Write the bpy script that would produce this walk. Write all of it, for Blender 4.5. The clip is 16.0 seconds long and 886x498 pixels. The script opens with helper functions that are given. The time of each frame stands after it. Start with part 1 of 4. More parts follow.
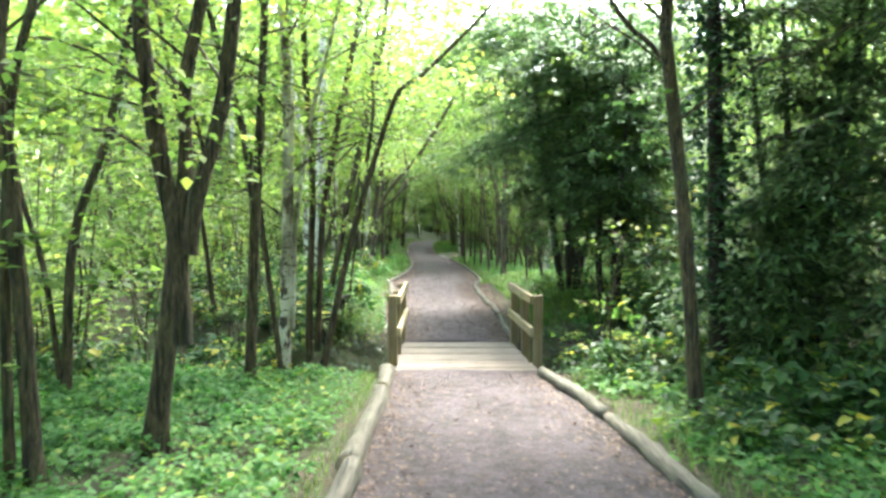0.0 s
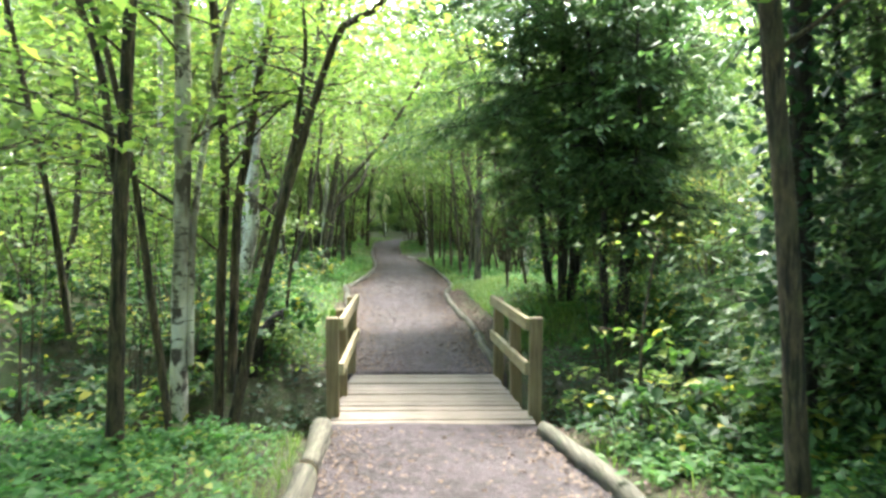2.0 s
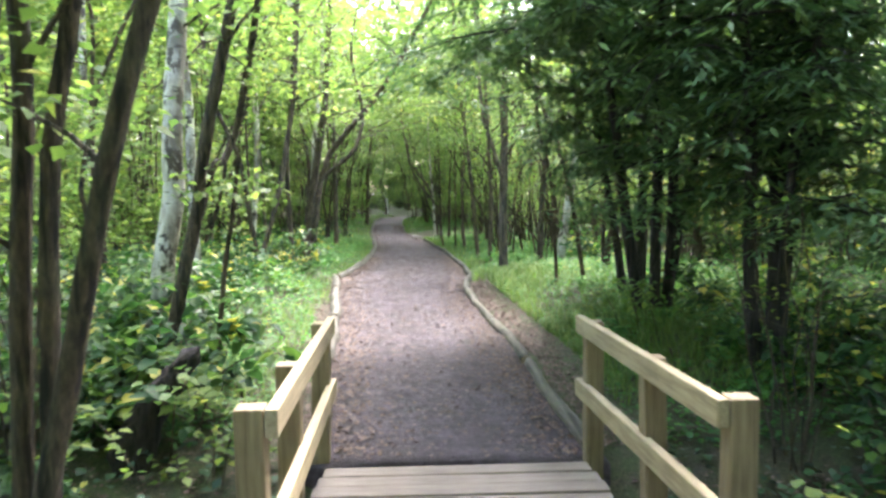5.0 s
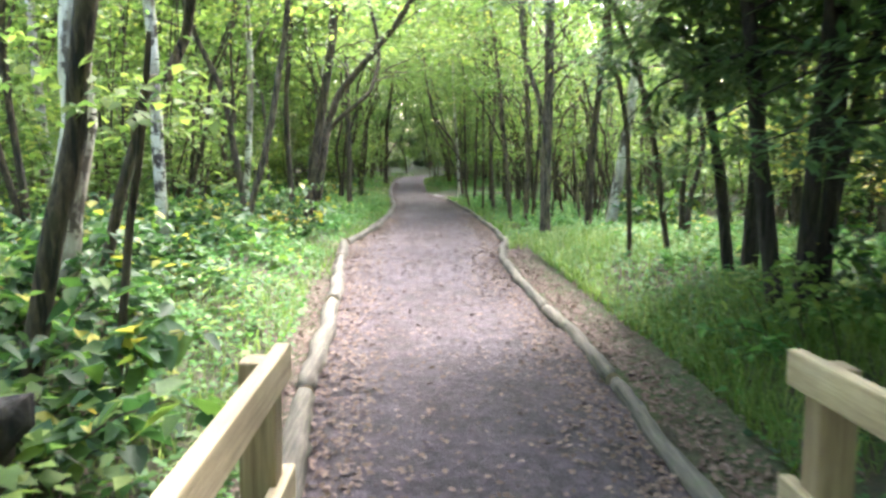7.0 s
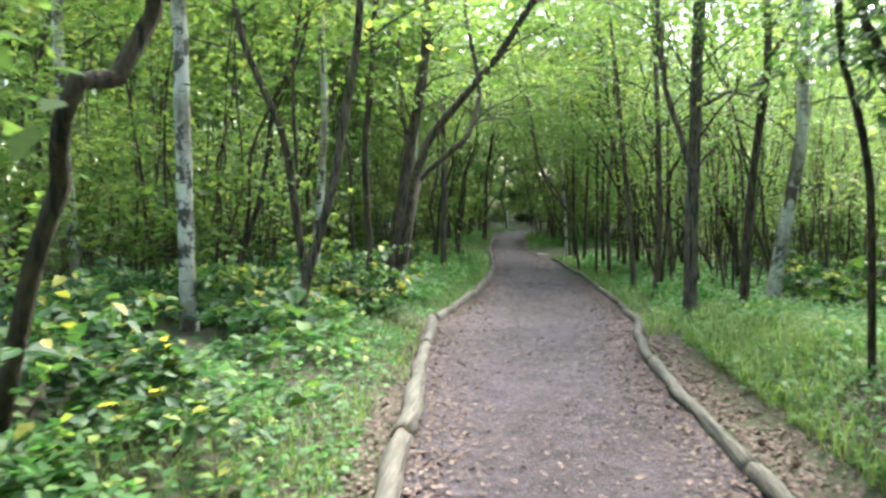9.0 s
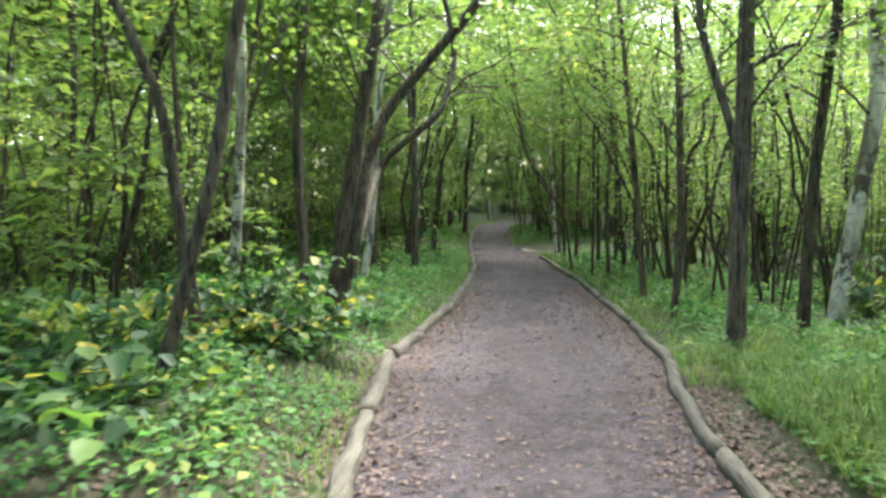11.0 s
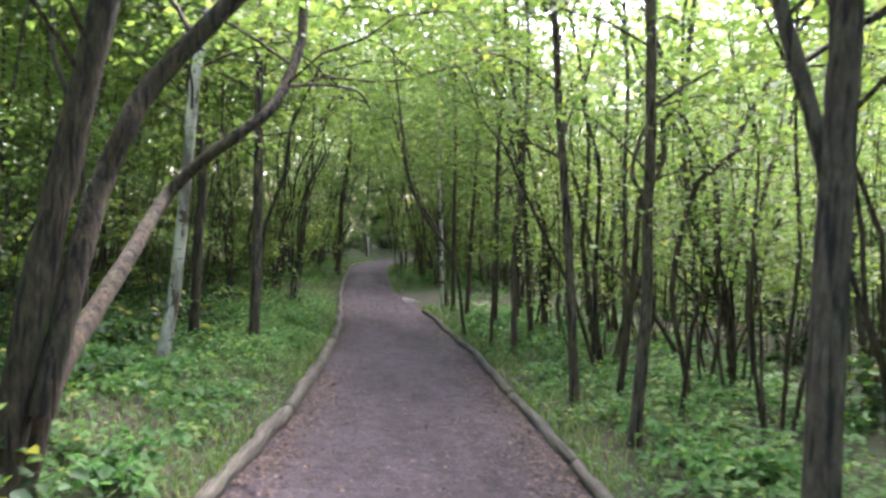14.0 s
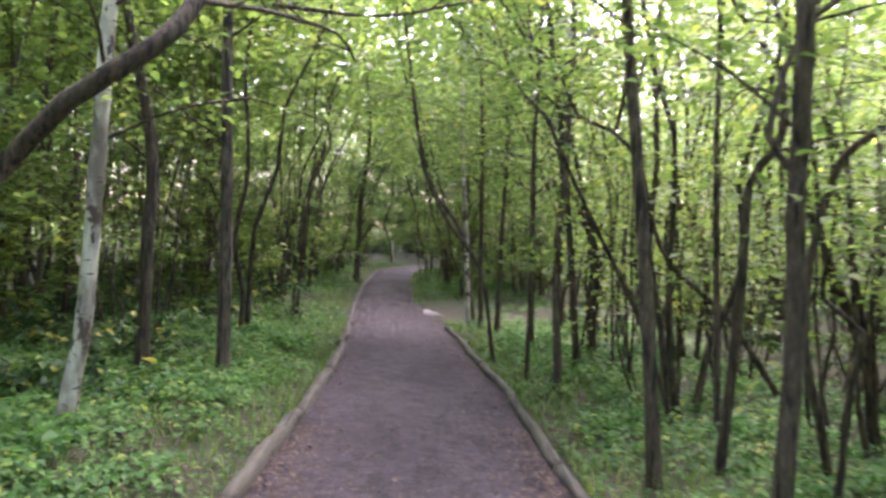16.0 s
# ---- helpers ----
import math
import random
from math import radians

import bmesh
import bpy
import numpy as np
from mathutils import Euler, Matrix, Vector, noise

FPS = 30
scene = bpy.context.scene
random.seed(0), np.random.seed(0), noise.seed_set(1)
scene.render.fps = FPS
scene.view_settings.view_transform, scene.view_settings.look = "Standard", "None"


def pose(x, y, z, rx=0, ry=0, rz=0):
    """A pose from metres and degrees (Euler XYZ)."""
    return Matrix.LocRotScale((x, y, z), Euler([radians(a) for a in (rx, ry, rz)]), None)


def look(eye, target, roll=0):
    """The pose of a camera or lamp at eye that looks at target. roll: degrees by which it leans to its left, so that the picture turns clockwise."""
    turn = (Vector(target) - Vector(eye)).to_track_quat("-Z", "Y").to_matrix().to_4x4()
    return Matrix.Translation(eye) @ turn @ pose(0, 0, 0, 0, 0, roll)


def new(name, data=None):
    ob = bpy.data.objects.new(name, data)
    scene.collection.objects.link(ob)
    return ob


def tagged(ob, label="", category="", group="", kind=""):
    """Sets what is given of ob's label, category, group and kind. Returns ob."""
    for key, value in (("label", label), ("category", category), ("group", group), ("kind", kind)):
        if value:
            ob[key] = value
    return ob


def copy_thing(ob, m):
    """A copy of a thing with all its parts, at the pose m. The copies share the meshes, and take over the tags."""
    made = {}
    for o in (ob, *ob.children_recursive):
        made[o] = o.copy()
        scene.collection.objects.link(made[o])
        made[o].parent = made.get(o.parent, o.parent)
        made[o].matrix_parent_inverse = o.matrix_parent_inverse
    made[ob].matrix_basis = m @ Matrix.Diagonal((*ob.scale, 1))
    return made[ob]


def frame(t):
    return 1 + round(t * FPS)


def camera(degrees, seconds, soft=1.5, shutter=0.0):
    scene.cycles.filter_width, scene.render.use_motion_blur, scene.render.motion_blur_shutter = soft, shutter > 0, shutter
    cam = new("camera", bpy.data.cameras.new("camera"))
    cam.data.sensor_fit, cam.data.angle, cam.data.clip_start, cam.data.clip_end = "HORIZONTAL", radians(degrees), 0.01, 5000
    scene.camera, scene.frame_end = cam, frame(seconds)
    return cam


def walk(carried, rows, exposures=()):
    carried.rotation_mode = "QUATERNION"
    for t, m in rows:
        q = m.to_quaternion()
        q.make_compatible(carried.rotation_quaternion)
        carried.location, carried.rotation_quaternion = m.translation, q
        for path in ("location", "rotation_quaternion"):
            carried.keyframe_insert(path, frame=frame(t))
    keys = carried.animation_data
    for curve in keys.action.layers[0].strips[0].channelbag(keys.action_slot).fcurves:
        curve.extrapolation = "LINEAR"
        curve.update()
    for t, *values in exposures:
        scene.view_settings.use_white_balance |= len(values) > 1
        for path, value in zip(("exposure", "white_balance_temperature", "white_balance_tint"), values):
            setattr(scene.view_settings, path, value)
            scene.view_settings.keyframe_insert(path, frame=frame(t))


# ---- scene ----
cam = camera(58.2, 16.0, 2.8, 0.5)
METRES, EYE, TILT, LEAN, TURN = 19.5, 1.6, -2.5, 0.0, 0.0
ROWS = [
    (0.0, 0.0, 0.0, 0.0, -0.0, 0.0, 0.0),
    (0.5, 0.0017, 0.0309, 0.0004, 0.72, 0.94, 0.47),
    (1.0, 0.0031, 0.0667, 0.0001, -0.49, 0.67, 0.2),
    (1.5, 0.0041, 0.0983, 0.0007, -1.69, -0.31, 0.07),
    (2.0, 0.0032, 0.1322, 0.0019, -2.28, -0.05, -0.17),
    (2.5, 0.004, 0.1636, 0.0038, -1.93, 0.82, 0.01),
    (3.0, 0.0029, 0.1979, 0.0036, -1.83, 0.66, 0.25),
    (3.5, 0.003, 0.2305, 0.0036, -1.98, -1.42, 0.23),
    (4.0, 0.0015, 0.2638, 0.0041, -1.85, -1.68, 0.5),
    (6.5, -0.0026, 0.4172, 0.0006, -2.38, -2.59, 1.11),
    (7.0, -0.0037, 0.4472, -0.0002, -0.6, -4.53, 0.2),
    (7.5, -0.0054, 0.4785, 0.0002, 0.41, -4.53, 0.21),
    (8.0, -0.0067, 0.5077, 0.0015, 7.39, -4.87, 0.83),
    (8.5, -0.0101, 0.5386, 0.0042, 5.91, -0.57, -0.54),
    (9.0, -0.0118, 0.5682, 0.0052, 6.46, -0.67, -0.25),
    (11.5, -0.0163, 0.7256, 0.0155, 3.96, -1.47, 0.1),
    (12.0, -0.0164, 0.7573, 0.0178, 0.05, 1.17, -0.25),
    (12.5, -0.0151, 0.7865, 0.0207, -0.36, 2.57, -0.33),
    (13.0, -0.0136, 0.8174, 0.0233, -3.64, 2.43, 0.16),
    (13.5, -0.0119, 0.8458, 0.0259, -4.62, 1.45, -1.76),
    (14.0, -0.014, 0.8775, 0.0281, -3.36, 1.07, -1.82),
    (14.5, -0.0114, 0.909, 0.0294, -2.73, 1.53, -0.67),
    (15.0, -0.0086, 0.9395, 0.0307, -1.15, 2.64, -0.32),
    (15.5, -0.0044, 0.9691, 0.0308, -4.24, 1.49, -1.43),
    (16.0, -0.0021, 0.9969, 0.0326, -1.11, 1.27, -1.64),
]
walk(cam, [(t, pose(0, 0, EYE, TILT, LEAN, TURN) @ pose(METRES * x, METRES * y, METRES * z, 90 + pitch, roll, yaw)) for t, x, y, z, yaw, pitch, roll in ROWS],
     [(0.0, 4.08, 6300, 0), (1.0, 3.86, 6350, -1), (3.0, 3.92, 6250, 6), (4.0, 4.02, 6100, 13), (7.5, 4.3, 6150, 15), (8.5, 3.9, 6050, 4), (9.0, 3.65, 6000, 6), (11.5, 3.78, 6250, 8), (13.0, 3.75, 6100, 20), (14.5, 3.85, 6000, 30), (16.0, 4.0, 6150, 38)])

# ---- daylight: a bright overcast sky over the wood ----
world = bpy.data.worlds.new("overcast_sky")
world.use_nodes = True
scene.world = world
wn = world.node_tree.nodes
sky = wn.new("ShaderNodeTexSky")
sky.sky_type = "NISHITA"
sky.sun_disc = False
sky.sun_elevation, sky.sun_rotation = radians(54), radians(18)
sky.air_density, sky.dust_density, sky.ozone_density = 1.0, 4.0, 1.0
wn["Background"].inputs["Strength"].default_value = 0.15
world.node_tree.links.new(sky.outputs["Color"], wn["Background"].inputs["Color"])
sun = new("sun", bpy.data.lights.new("sun", "SUN"))
sun.data.energy, sun.data.angle, sun.data.color = 1.4, radians(14), (1.0, 0.96, 0.88)
sun.matrix_world = look((5, 16, 24), (0, 0, 0))


# ---- materials ----
def material(name, rough=0.8):
    m = bpy.data.materials.new(name)
    m.use_nodes = True
    n, l = m.node_tree.nodes, m.node_tree.links
    b = n["Principled BSDF"]
    b.inputs["Roughness"].default_value = rough
    return m, n, l, b


def coords(n, l, scale, kind="Object"):
    tc, mp = n.new("ShaderNodeTexCoord"), n.new("ShaderNodeMapping")
    mp.inputs["Scale"].default_value = scale
    l.new(tc.outputs[kind], mp.inputs["Vector"])
    return mp.outputs["Vector"]


def world_coords(n, l, scale):
    g, mp = n.new("ShaderNodeNewGeometry"), n.new("ShaderNodeMapping")
    mp.inputs["Scale"].default_value = scale
    l.new(g.outputs["Position"], mp.inputs["Vector"])
    return mp.outputs["Vector"]


def noise_tex(n, l, vec, scale, detail=6.0, rough=0.6):
    t = n.new("ShaderNodeTexNoise")
    t.inputs["Scale"].default_value, t.inputs["Detail"].default_value, t.inputs["Roughness"].default_value = scale, detail, rough
    l.new(vec, t.inputs["Vector"])
    return t.outputs["Fac"]


def ramp(n, l, fac, stops):
    r = n.new("ShaderNodeValToRGB")
    while len(r.color_ramp.elements) < len(stops):
        r.color_ramp.elements.new(0.5)
    for e, (p, c) in zip(r.color_ramp.elements, stops):
        e.position, e.color = p, (*c, 1)
    l.new(fac, r.inputs["Fac"])
    return r.outputs["Color"]


def mixed(n, l, fac, a, b, mode="MIX"):
    m = n.new("ShaderNodeMix")
    m.data_type, m.blend_type = "RGBA", mode
    for key, v in ((0, fac), (6, a), (7, b)):
        if isinstance(v, (int, float)):
            m.inputs[key].default_value = v
        elif isinstance(v, tuple):
            m.inputs[key].default_value = (*v, 1)
        else:
            l.new(v, m.inputs[key])
    return m.outputs[2]


def bumped(n, l, b, height, strength, distance=0.01):
    p = n.new("ShaderNodeBump")
    p.inputs["Strength"].default_value, p.inputs["Distance"].default_value = strength, distance
    l.new(height, p.inputs["Height"])
    l.new(p.outputs["Normal"], b.inputs["Normal"])


def leaf_material(name, stops, glow, rough=0.5, share=0.45):
    """Leaves: each one its own shade, and light passes through them."""
    m, n, l, b = material(name, rough)
    g, o = n.new("ShaderNodeNewGeometry"), n.new("ShaderNodeObjectInfo")
    a = n.new("ShaderNodeMath")
    a.operation = "MULTIPLY_ADD"
    l.new(g.outputs["Random Per Island"], a.inputs[0])
    a.inputs[1].default_value = 0.72
    s = n.new("ShaderNodeMath")
    s.operation = "MULTIPLY"
    l.new(o.outputs["Random"], s.inputs[0])
    s.inputs[1].default_value = 0.28
    l.new(s.outputs[0], a.inputs[2])
    col = ramp(n, l, a.outputs[0], stops)
    vein = noise_tex(n, l, world_coords(n, l, (1, 1, 1)), 60, 3)
    col = mixed(n, l, 0.5, col, ramp(n, l, vein, [(0.3, (0.55, 0.55, 0.55)), (0.75, (1, 1, 1))]), "MULTIPLY")
    l.new(col, b.inputs["Base Color"])
    b.inputs["Specular IOR Level"].default_value = 0.22
    t = n.new("ShaderNodeBsdfTranslucent")
    l.new(mixed(n, l, 1.0, col, glow, "MULTIPLY"), t.inputs["Color"])
    x = n.new("ShaderNodeMixShader")
    x.inputs[0].default_value = share
    l.new(b.outputs[0], x.inputs[1])
    l.new(t.outputs[0], x.inputs[2])
    l.new(x.outputs[0], n["Material Output"].inputs["Surface"])
    return m


LEAF = leaf_material("woodland_leaf", [(0.0, (0.05, 0.092, 0.026)), (0.45, (0.094, 0.15, 0.036)), (0.8, (0.155, 0.208, 0.048)), (0.97, (0.29, 0.28, 0.065))], (2.15, 2.25, 1.65), 0.6)
# paler, bluer copy of LEAF for far trees: haze put into the colour
HAZED_LEAF = leaf_material("far_leaf", [(0.0, (0.08, 0.12, 0.04)), (0.5, (0.13, 0.18, 0.058)), (1.0, (0.215, 0.262, 0.082))], (2.15, 2.25, 1.9), 0.65, share=0.55)
HERB = leaf_material("herb_leaf", [(0.0, (0.04, 0.1, 0.036)), (0.5, (0.075, 0.168, 0.052)), (0.85, (0.125, 0.23, 0.06)), (0.98, (0.28, 0.28, 0.06))], (2.0, 2.4, 1.5), 0.6, 0.35)
BRAMBLE = leaf_material("bramble_leaf", [(0.0, (0.018, 0.045, 0.02)), (0.5, (0.038, 0.086, 0.03)), (0.8, (0.1, 0.165, 0.038)), (0.96, (0.28, 0.28, 0.06)), (1.0, (0.2, 0.09, 0.04))], (2.1, 2.4, 1.4), 0.58, 0.3)
YEW_LEAF = leaf_material("yew_needle", [(0.0, (0.042, 0.084, 0.036)), (0.6, (0.084, 0.145, 0.055)), (1.0, (0.18, 0.245, 0.08))], (1.7, 1.9, 1.3), 0.62, 0.26)
IVY_LEAF = leaf_material("ivy_leaf", [(0.0, (0.018, 0.045, 0.022)), (0.6, (0.035, 0.08, 0.035)), (1.0, (0.08, 0.14, 0.06))], (1.4, 1.6, 1.2), 0.42, 0.15)
GRASS = leaf_material("grass_blade", [(0.0, (0.07, 0.125, 0.03)), (0.6, (0.12, 0.19, 0.045)), (1.0, (0.22, 0.245, 0.075))], (1.8, 2.0, 1.4), 0.55, 0.35)
YELLOW = leaf_material("yellowing_leaf", [(0.0, (0.2, 0.22, 0.04)), (0.5, (0.34, 0.32, 0.06)), (1.0, (0.5, 0.4, 0.1))], (1.8, 1.8, 1.2), 0.5, 0.4)
LITTER = leaf_material("dead_leaf", [(0.0, (0.07, 0.042, 0.032)), (0.4, (0.115, 0.075, 0.06)), (0.8, (0.2, 0.14, 0.11)), (0.93, (0.3, 0.23, 0.19)), (1.0, (0.55, 0.48, 0.42))], (1, 0.8, 0.6), 0.7, 0.1)


def bark_material(name, dark, mid, light, moss=0.25):
    m, n, l, b = material(name, 0.9)
    v = coords(n, l, (1, 1, 0.3))
    ridges = noise_tex(n, l, v, 42, 8, 0.75)
    col = ramp(n, l, ridges, [(0.3, dark), (0.52, mid), (0.72, light)])
    furrow = noise_tex(n, l, coords(n, l, (1, 1, 0.09)), 34, 4, 0.55)
    col = mixed(n, l, ramp(n, l, furrow, [(0.4, (1, 1, 1)), (0.5, (0, 0, 0))]), col, tuple(0.45 * k for k in dark))
    blot = noise_tex(n, l, coords(n, l, (1, 1, 0.6)), 5, 5)
    green = n.new("ShaderNodeMapRange")
    green.inputs[1].default_value, green.inputs[2].default_value, green.inputs[4].default_value = 0.5, 0.75, moss
    l.new(blot, green.inputs[0])
    col = mixed(n, l, green.outputs[0], col, (0.07, 0.09, 0.035))
    plate = noise_tex(n, l, coords(n, l, (1, 1, 0.45)), 13, 5, 0.6)
    col = mixed(n, l, 0.8, col, ramp(n, l, plate, [(0.35, (0.4, 0.38, 0.36)), (0.65, (1, 1, 1))]), "MULTIPLY")
    l.new(col, b.inputs["Base Color"])
    both = n.new("ShaderNodeMath")
    l.new(ridges, both.inputs[0])
    l.new(furrow, both.inputs[1])
    bumped(n, l, b, both.outputs[0], 1.0, 0.03)
    return m


BARK = bark_material("dark_bark", (0.03, 0.021, 0.012), (0.098, 0.069, 0.038), (0.195, 0.146, 0.088), 0.5)
GREY_BARK = bark_material("grey_bark", (0.05, 0.036, 0.024), (0.145, 0.11, 0.074), (0.25, 0.2, 0.14), 0.35)
YEW_BARK = bark_material("yew_bark", (0.012, 0.009, 0.007), (0.035, 0.026, 0.02), (0.08, 0.06, 0.045), 0.1)


def birch_material():
    m, n, l, b = material("birch_bark", 0.7)
    white = ramp(n, l, noise_tex(n, l, coords(n, l, (1, 1, 0.5)), 9, 6), [(0.3, (0.27, 0.23, 0.18)), (0.5, (0.48, 0.44, 0.36)), (0.75, (0.62, 0.585, 0.5))])
    flecks = noise_tex(n, l, coords(n, l, (0.5, 0.5, 2.4)), 13, 4, 0.5)
    col = mixed(n, l, ramp(n, l, flecks, [(0.62, (0, 0, 0)), (0.66, (1, 1, 1))]), white, (0.045, 0.035, 0.028))
    patch = noise_tex(n, l, coords(n, l, (1, 1, 0.7)), 5.5, 5, 0.65)
    col = mixed(n, l, ramp(n, l, patch, [(0.515, (0, 0, 0)), (0.565, (1, 1, 1))]), col, (0.05, 0.036, 0.028))
    broad = noise_tex(n, l, coords(n, l, (1, 1, 0.4)), 3.4, 4, 0.6)
    col = mixed(n, l, ramp(n, l, broad, [(0.47, (0, 0, 0)), (0.6, (0.8, 0.8, 0.8))]), col, (0.085, 0.062, 0.042))
    l.new(col, b.inputs["Base Color"])
    bumped(n, l, b, patch, 0.6, 0.015)
    return m


BIRCH = birch_material()


def timber_material(name, stops, along, rough=0.75, moss=0.0, cracks=False):
    m, n, l, b = material(name, rough)
    sc = [22.0, 22.0, 22.0]
    sc[along] = 1.2
    grain = noise_tex(n, l, coords(n, l, tuple(sc)), 2.2, 8, 0.65)
    col = ramp(n, l, grain, stops)
    stain = noise_tex(n, l, world_coords(n, l, (1, 1, 1)), 3.5, 5)
    col = mixed(n, l, 0.55, col, ramp(n, l, stain, [(0.3, (0.45, 0.42, 0.36)), (0.65, (1, 1, 1))]), "MULTIPLY")
    if moss:
        g = noise_tex(n, l, world_coords(n, l, (1, 1, 1)), 7, 6)
        col = mixed(n, l, ramp(n, l, g, [(0.55, (0, 0, 0)), (0.7, (moss, moss, moss))]), col, (0.06, 0.08, 0.03))
    if cracks:
        sc[along] = 0.5
        split = noise_tex(n, l, coords(n, l, tuple(sc)), 0.9, 4, 0.6)
        col = mixed(n, l, ramp(n, l, split, [(0.36, (1, 1, 1)), (0.44, (0, 0, 0))]), col, (0.022, 0.018, 0.014))
    o = n.new("ShaderNodeObjectInfo")
    tone = ramp(n, l, o.outputs["Random"], [(0.0, (0.72, 0.72, 0.72)), (1.0, (1, 1, 1))])
    l.new(mixed(n, l, 1.0, col, tone, "MULTIPLY"), b.inputs["Base Color"])
    bumped(n, l, b, grain, 0.5, 0.006)
    return m


RAIL_WOOD = timber_material("rail_timber", [(0.3, (0.24, 0.18, 0.1)), (0.55, (0.4, 0.32, 0.19)), (0.8, (0.52, 0.43, 0.28))], 1)
POST_WOOD = timber_material("post_timber", [(0.3, (0.15, 0.105, 0.055)), (0.55, (0.27, 0.2, 0.11)), (0.8, (0.37, 0.29, 0.17))], 2)
DECK_WOOD = timber_material("deck_timber", [(0.3, (0.13, 0.098, 0.078)), (0.55, (0.24, 0.19, 0.155)), (0.8, (0.35, 0.29, 0.245))], 0)
LOG_WOOD = timber_material("log_timber", [(0.25, (0.035, 0.031, 0.024)), (0.5, (0.105, 0.092, 0.072)), (0.8, (0.21, 0.185, 0.145))], 1, 0.9, 0.6, True)
CUT_WOOD = timber_material("cut_end", [(0.3, (0.2, 0.15, 0.1)), (0.8, (0.42, 0.34, 0.25))], 1, 0.9)


def ground_material():
    m, n, l, b = material("woodland_floor", 0.95)
    v = world_coords(n, l, (1, 1, 1))
    fine, mid, wide = noise_tex(n, l, v, 55, 8, 0.7), noise_tex(n, l, v, 8, 6), noise_tex(n, l, v, 0.9, 4)
    soil = ramp(n, l, fine, [(0.3, (0.018, 0.013, 0.009)), (0.5, (0.06, 0.042, 0.028)), (0.68, (0.14, 0.1, 0.07)), (0.8, (0.22, 0.16, 0.11))])
    green = ramp(n, l, fine, [(0.3, (0.025, 0.04, 0.014)), (0.6, (0.07, 0.1, 0.03)), (0.8, (0.14, 0.16, 0.06))])
    k = mixed(n, l, 0.5, ramp(n, l, mid, [(0.42, (0, 0, 0)), (0.6, (1, 1, 1))]), ramp(n, l, wide, [(0.4, (0, 0, 0)), (0.6, (1, 1, 1))]))
    l.new(mixed(n, l, k, soil, green), b.inputs["Base Color"])
    bumped(n, l, b, fine, 1.0, 0.03)
    return m


def path_material():
    m, n, l, b = material("path_grit", 0.92)
    v = world_coords(n, l, (1, 1, 1))
    grit, clump, wide = noise_tex(n, l, v, 130, 6, 0.75), noise_tex(n, l, v, 21, 7, 0.72), noise_tex(n, l, world_coords(n, l, (1, 0.35, 1)), 1.6, 5)
    col = ramp(n, l, grit, [(0.25, (0.028, 0.02, 0.024)), (0.5, (0.104, 0.08, 0.096)), (0.7, (0.2, 0.162, 0.184)), (0.84, (0.38, 0.33, 0.34))])
    col = mixed(n, l, 0.7, col, ramp(n, l, clump, [(0.36, (0.4, 0.36, 0.36)), (0.6, (1, 1, 1))]), "MULTIPLY")
    col = mixed(n, l, 0.7, col, ramp(n, l, wide, [(0.35, (0.52, 0.44, 0.43)), (0.62, (1.0, 1.0, 1.0))]), "MULTIPLY")
    damp = noise_tex(n, l, v, 6.5, 5, 0.7)
    col = mixed(n, l, 0.75, col, ramp(n, l, damp, [(0.4, (0.5, 0.45, 0.45)), (0.55, (1, 1, 1))]), "MULTIPLY")
    l.new(col, b.inputs["Base Color"])
    add = n.new("ShaderNodeMath")
    l.new(grit, add.inputs[0])
    l.new(clump, add.inputs[1])
    bumped(n, l, b, add.outputs[0], 1.0, 0.02)
    return m


GROUND, PATH_GRIT = ground_material(), path_material()


def plain_material(name, a, c, scale=20, rough=0.7):
    m, n, l, b = material(name, rough)
    l.new(ramp(n, l, noise_tex(n, l, world_coords(n, l, (1, 1, 1)), scale, 5), [(0.35, a), (0.7, c)]), b.inputs["Base Color"])
    return m


WHITE_PAINT = plain_material("white_paint", (0.5, 0.5, 0.46), (0.75, 0.75, 0.7))
RED_PAINT = plain_material("red_paint", (0.25, 0.025, 0.02), (0.38, 0.04, 0.03))
PALE_GRIT = plain_material("pale_grit", (0.17, 0.14, 0.145), (0.3, 0.26, 0.26), 60, 0.9)

# ---- the lie of the land ----
LEFT_Y = (-12, 0, 3, 4.8, 7.5, 8.6, 11, 12, 12.7, 14, 16.2, 18.4, 20.2, 21.3, 23, 24.3, 27, 30, 34, 37, 41.6, 49, 53, 55.5, 57.5, 59.5, 62)
LEFT_X = (-0.7, -0.68, -0.62, -0.59, -0.56, -0.62, -0.6, -0.66, -0.75, -0.84, -1.0, -1.22, -1.38, -1.29, -1.22, -1.15, -1.12, -1.17, -1.43, -1.65, -1.87, -2.08, -1.85, -1.3, 0.0, 3.0, 10)
RIGHT_Y = (-12, 0, 3, 4.6, 5.6, 6.7, 8.3, 11.2, 11.6, 13.8, 15.2, 16.5, 18.2, 20.2, 22.3, 24.4, 26, 28, 31.4, 33.5, 38.5, 45, 50, 53, 55, 57, 59.5)
RIGHT_X = (1.8, 1.75, 1.6, 1.48, 1.39, 1.28, 1.07, 0.98, 0.95, 0.92, 0.82, 0.75, 0.73, 0.96, 1.0, 0.92, 0.87, 0.8, 0.53, 0.28, -0.4, -0.6, -0.62, -0.3, 0.6, 3.2, 11)
LAND_Y = (-12, 0, 7, 8.6, 10.8, 13, 18, 22.5, 30, 36, 66, 120)
LAND_Z = (0, 0, -0.08, -0.135, -0.15, -0.1, -0.08, -0.22, -0.32, -0.32, -0.2, 0.4)


def edge_l(y):
    return np.interp(y, LEFT_Y, LEFT_X)


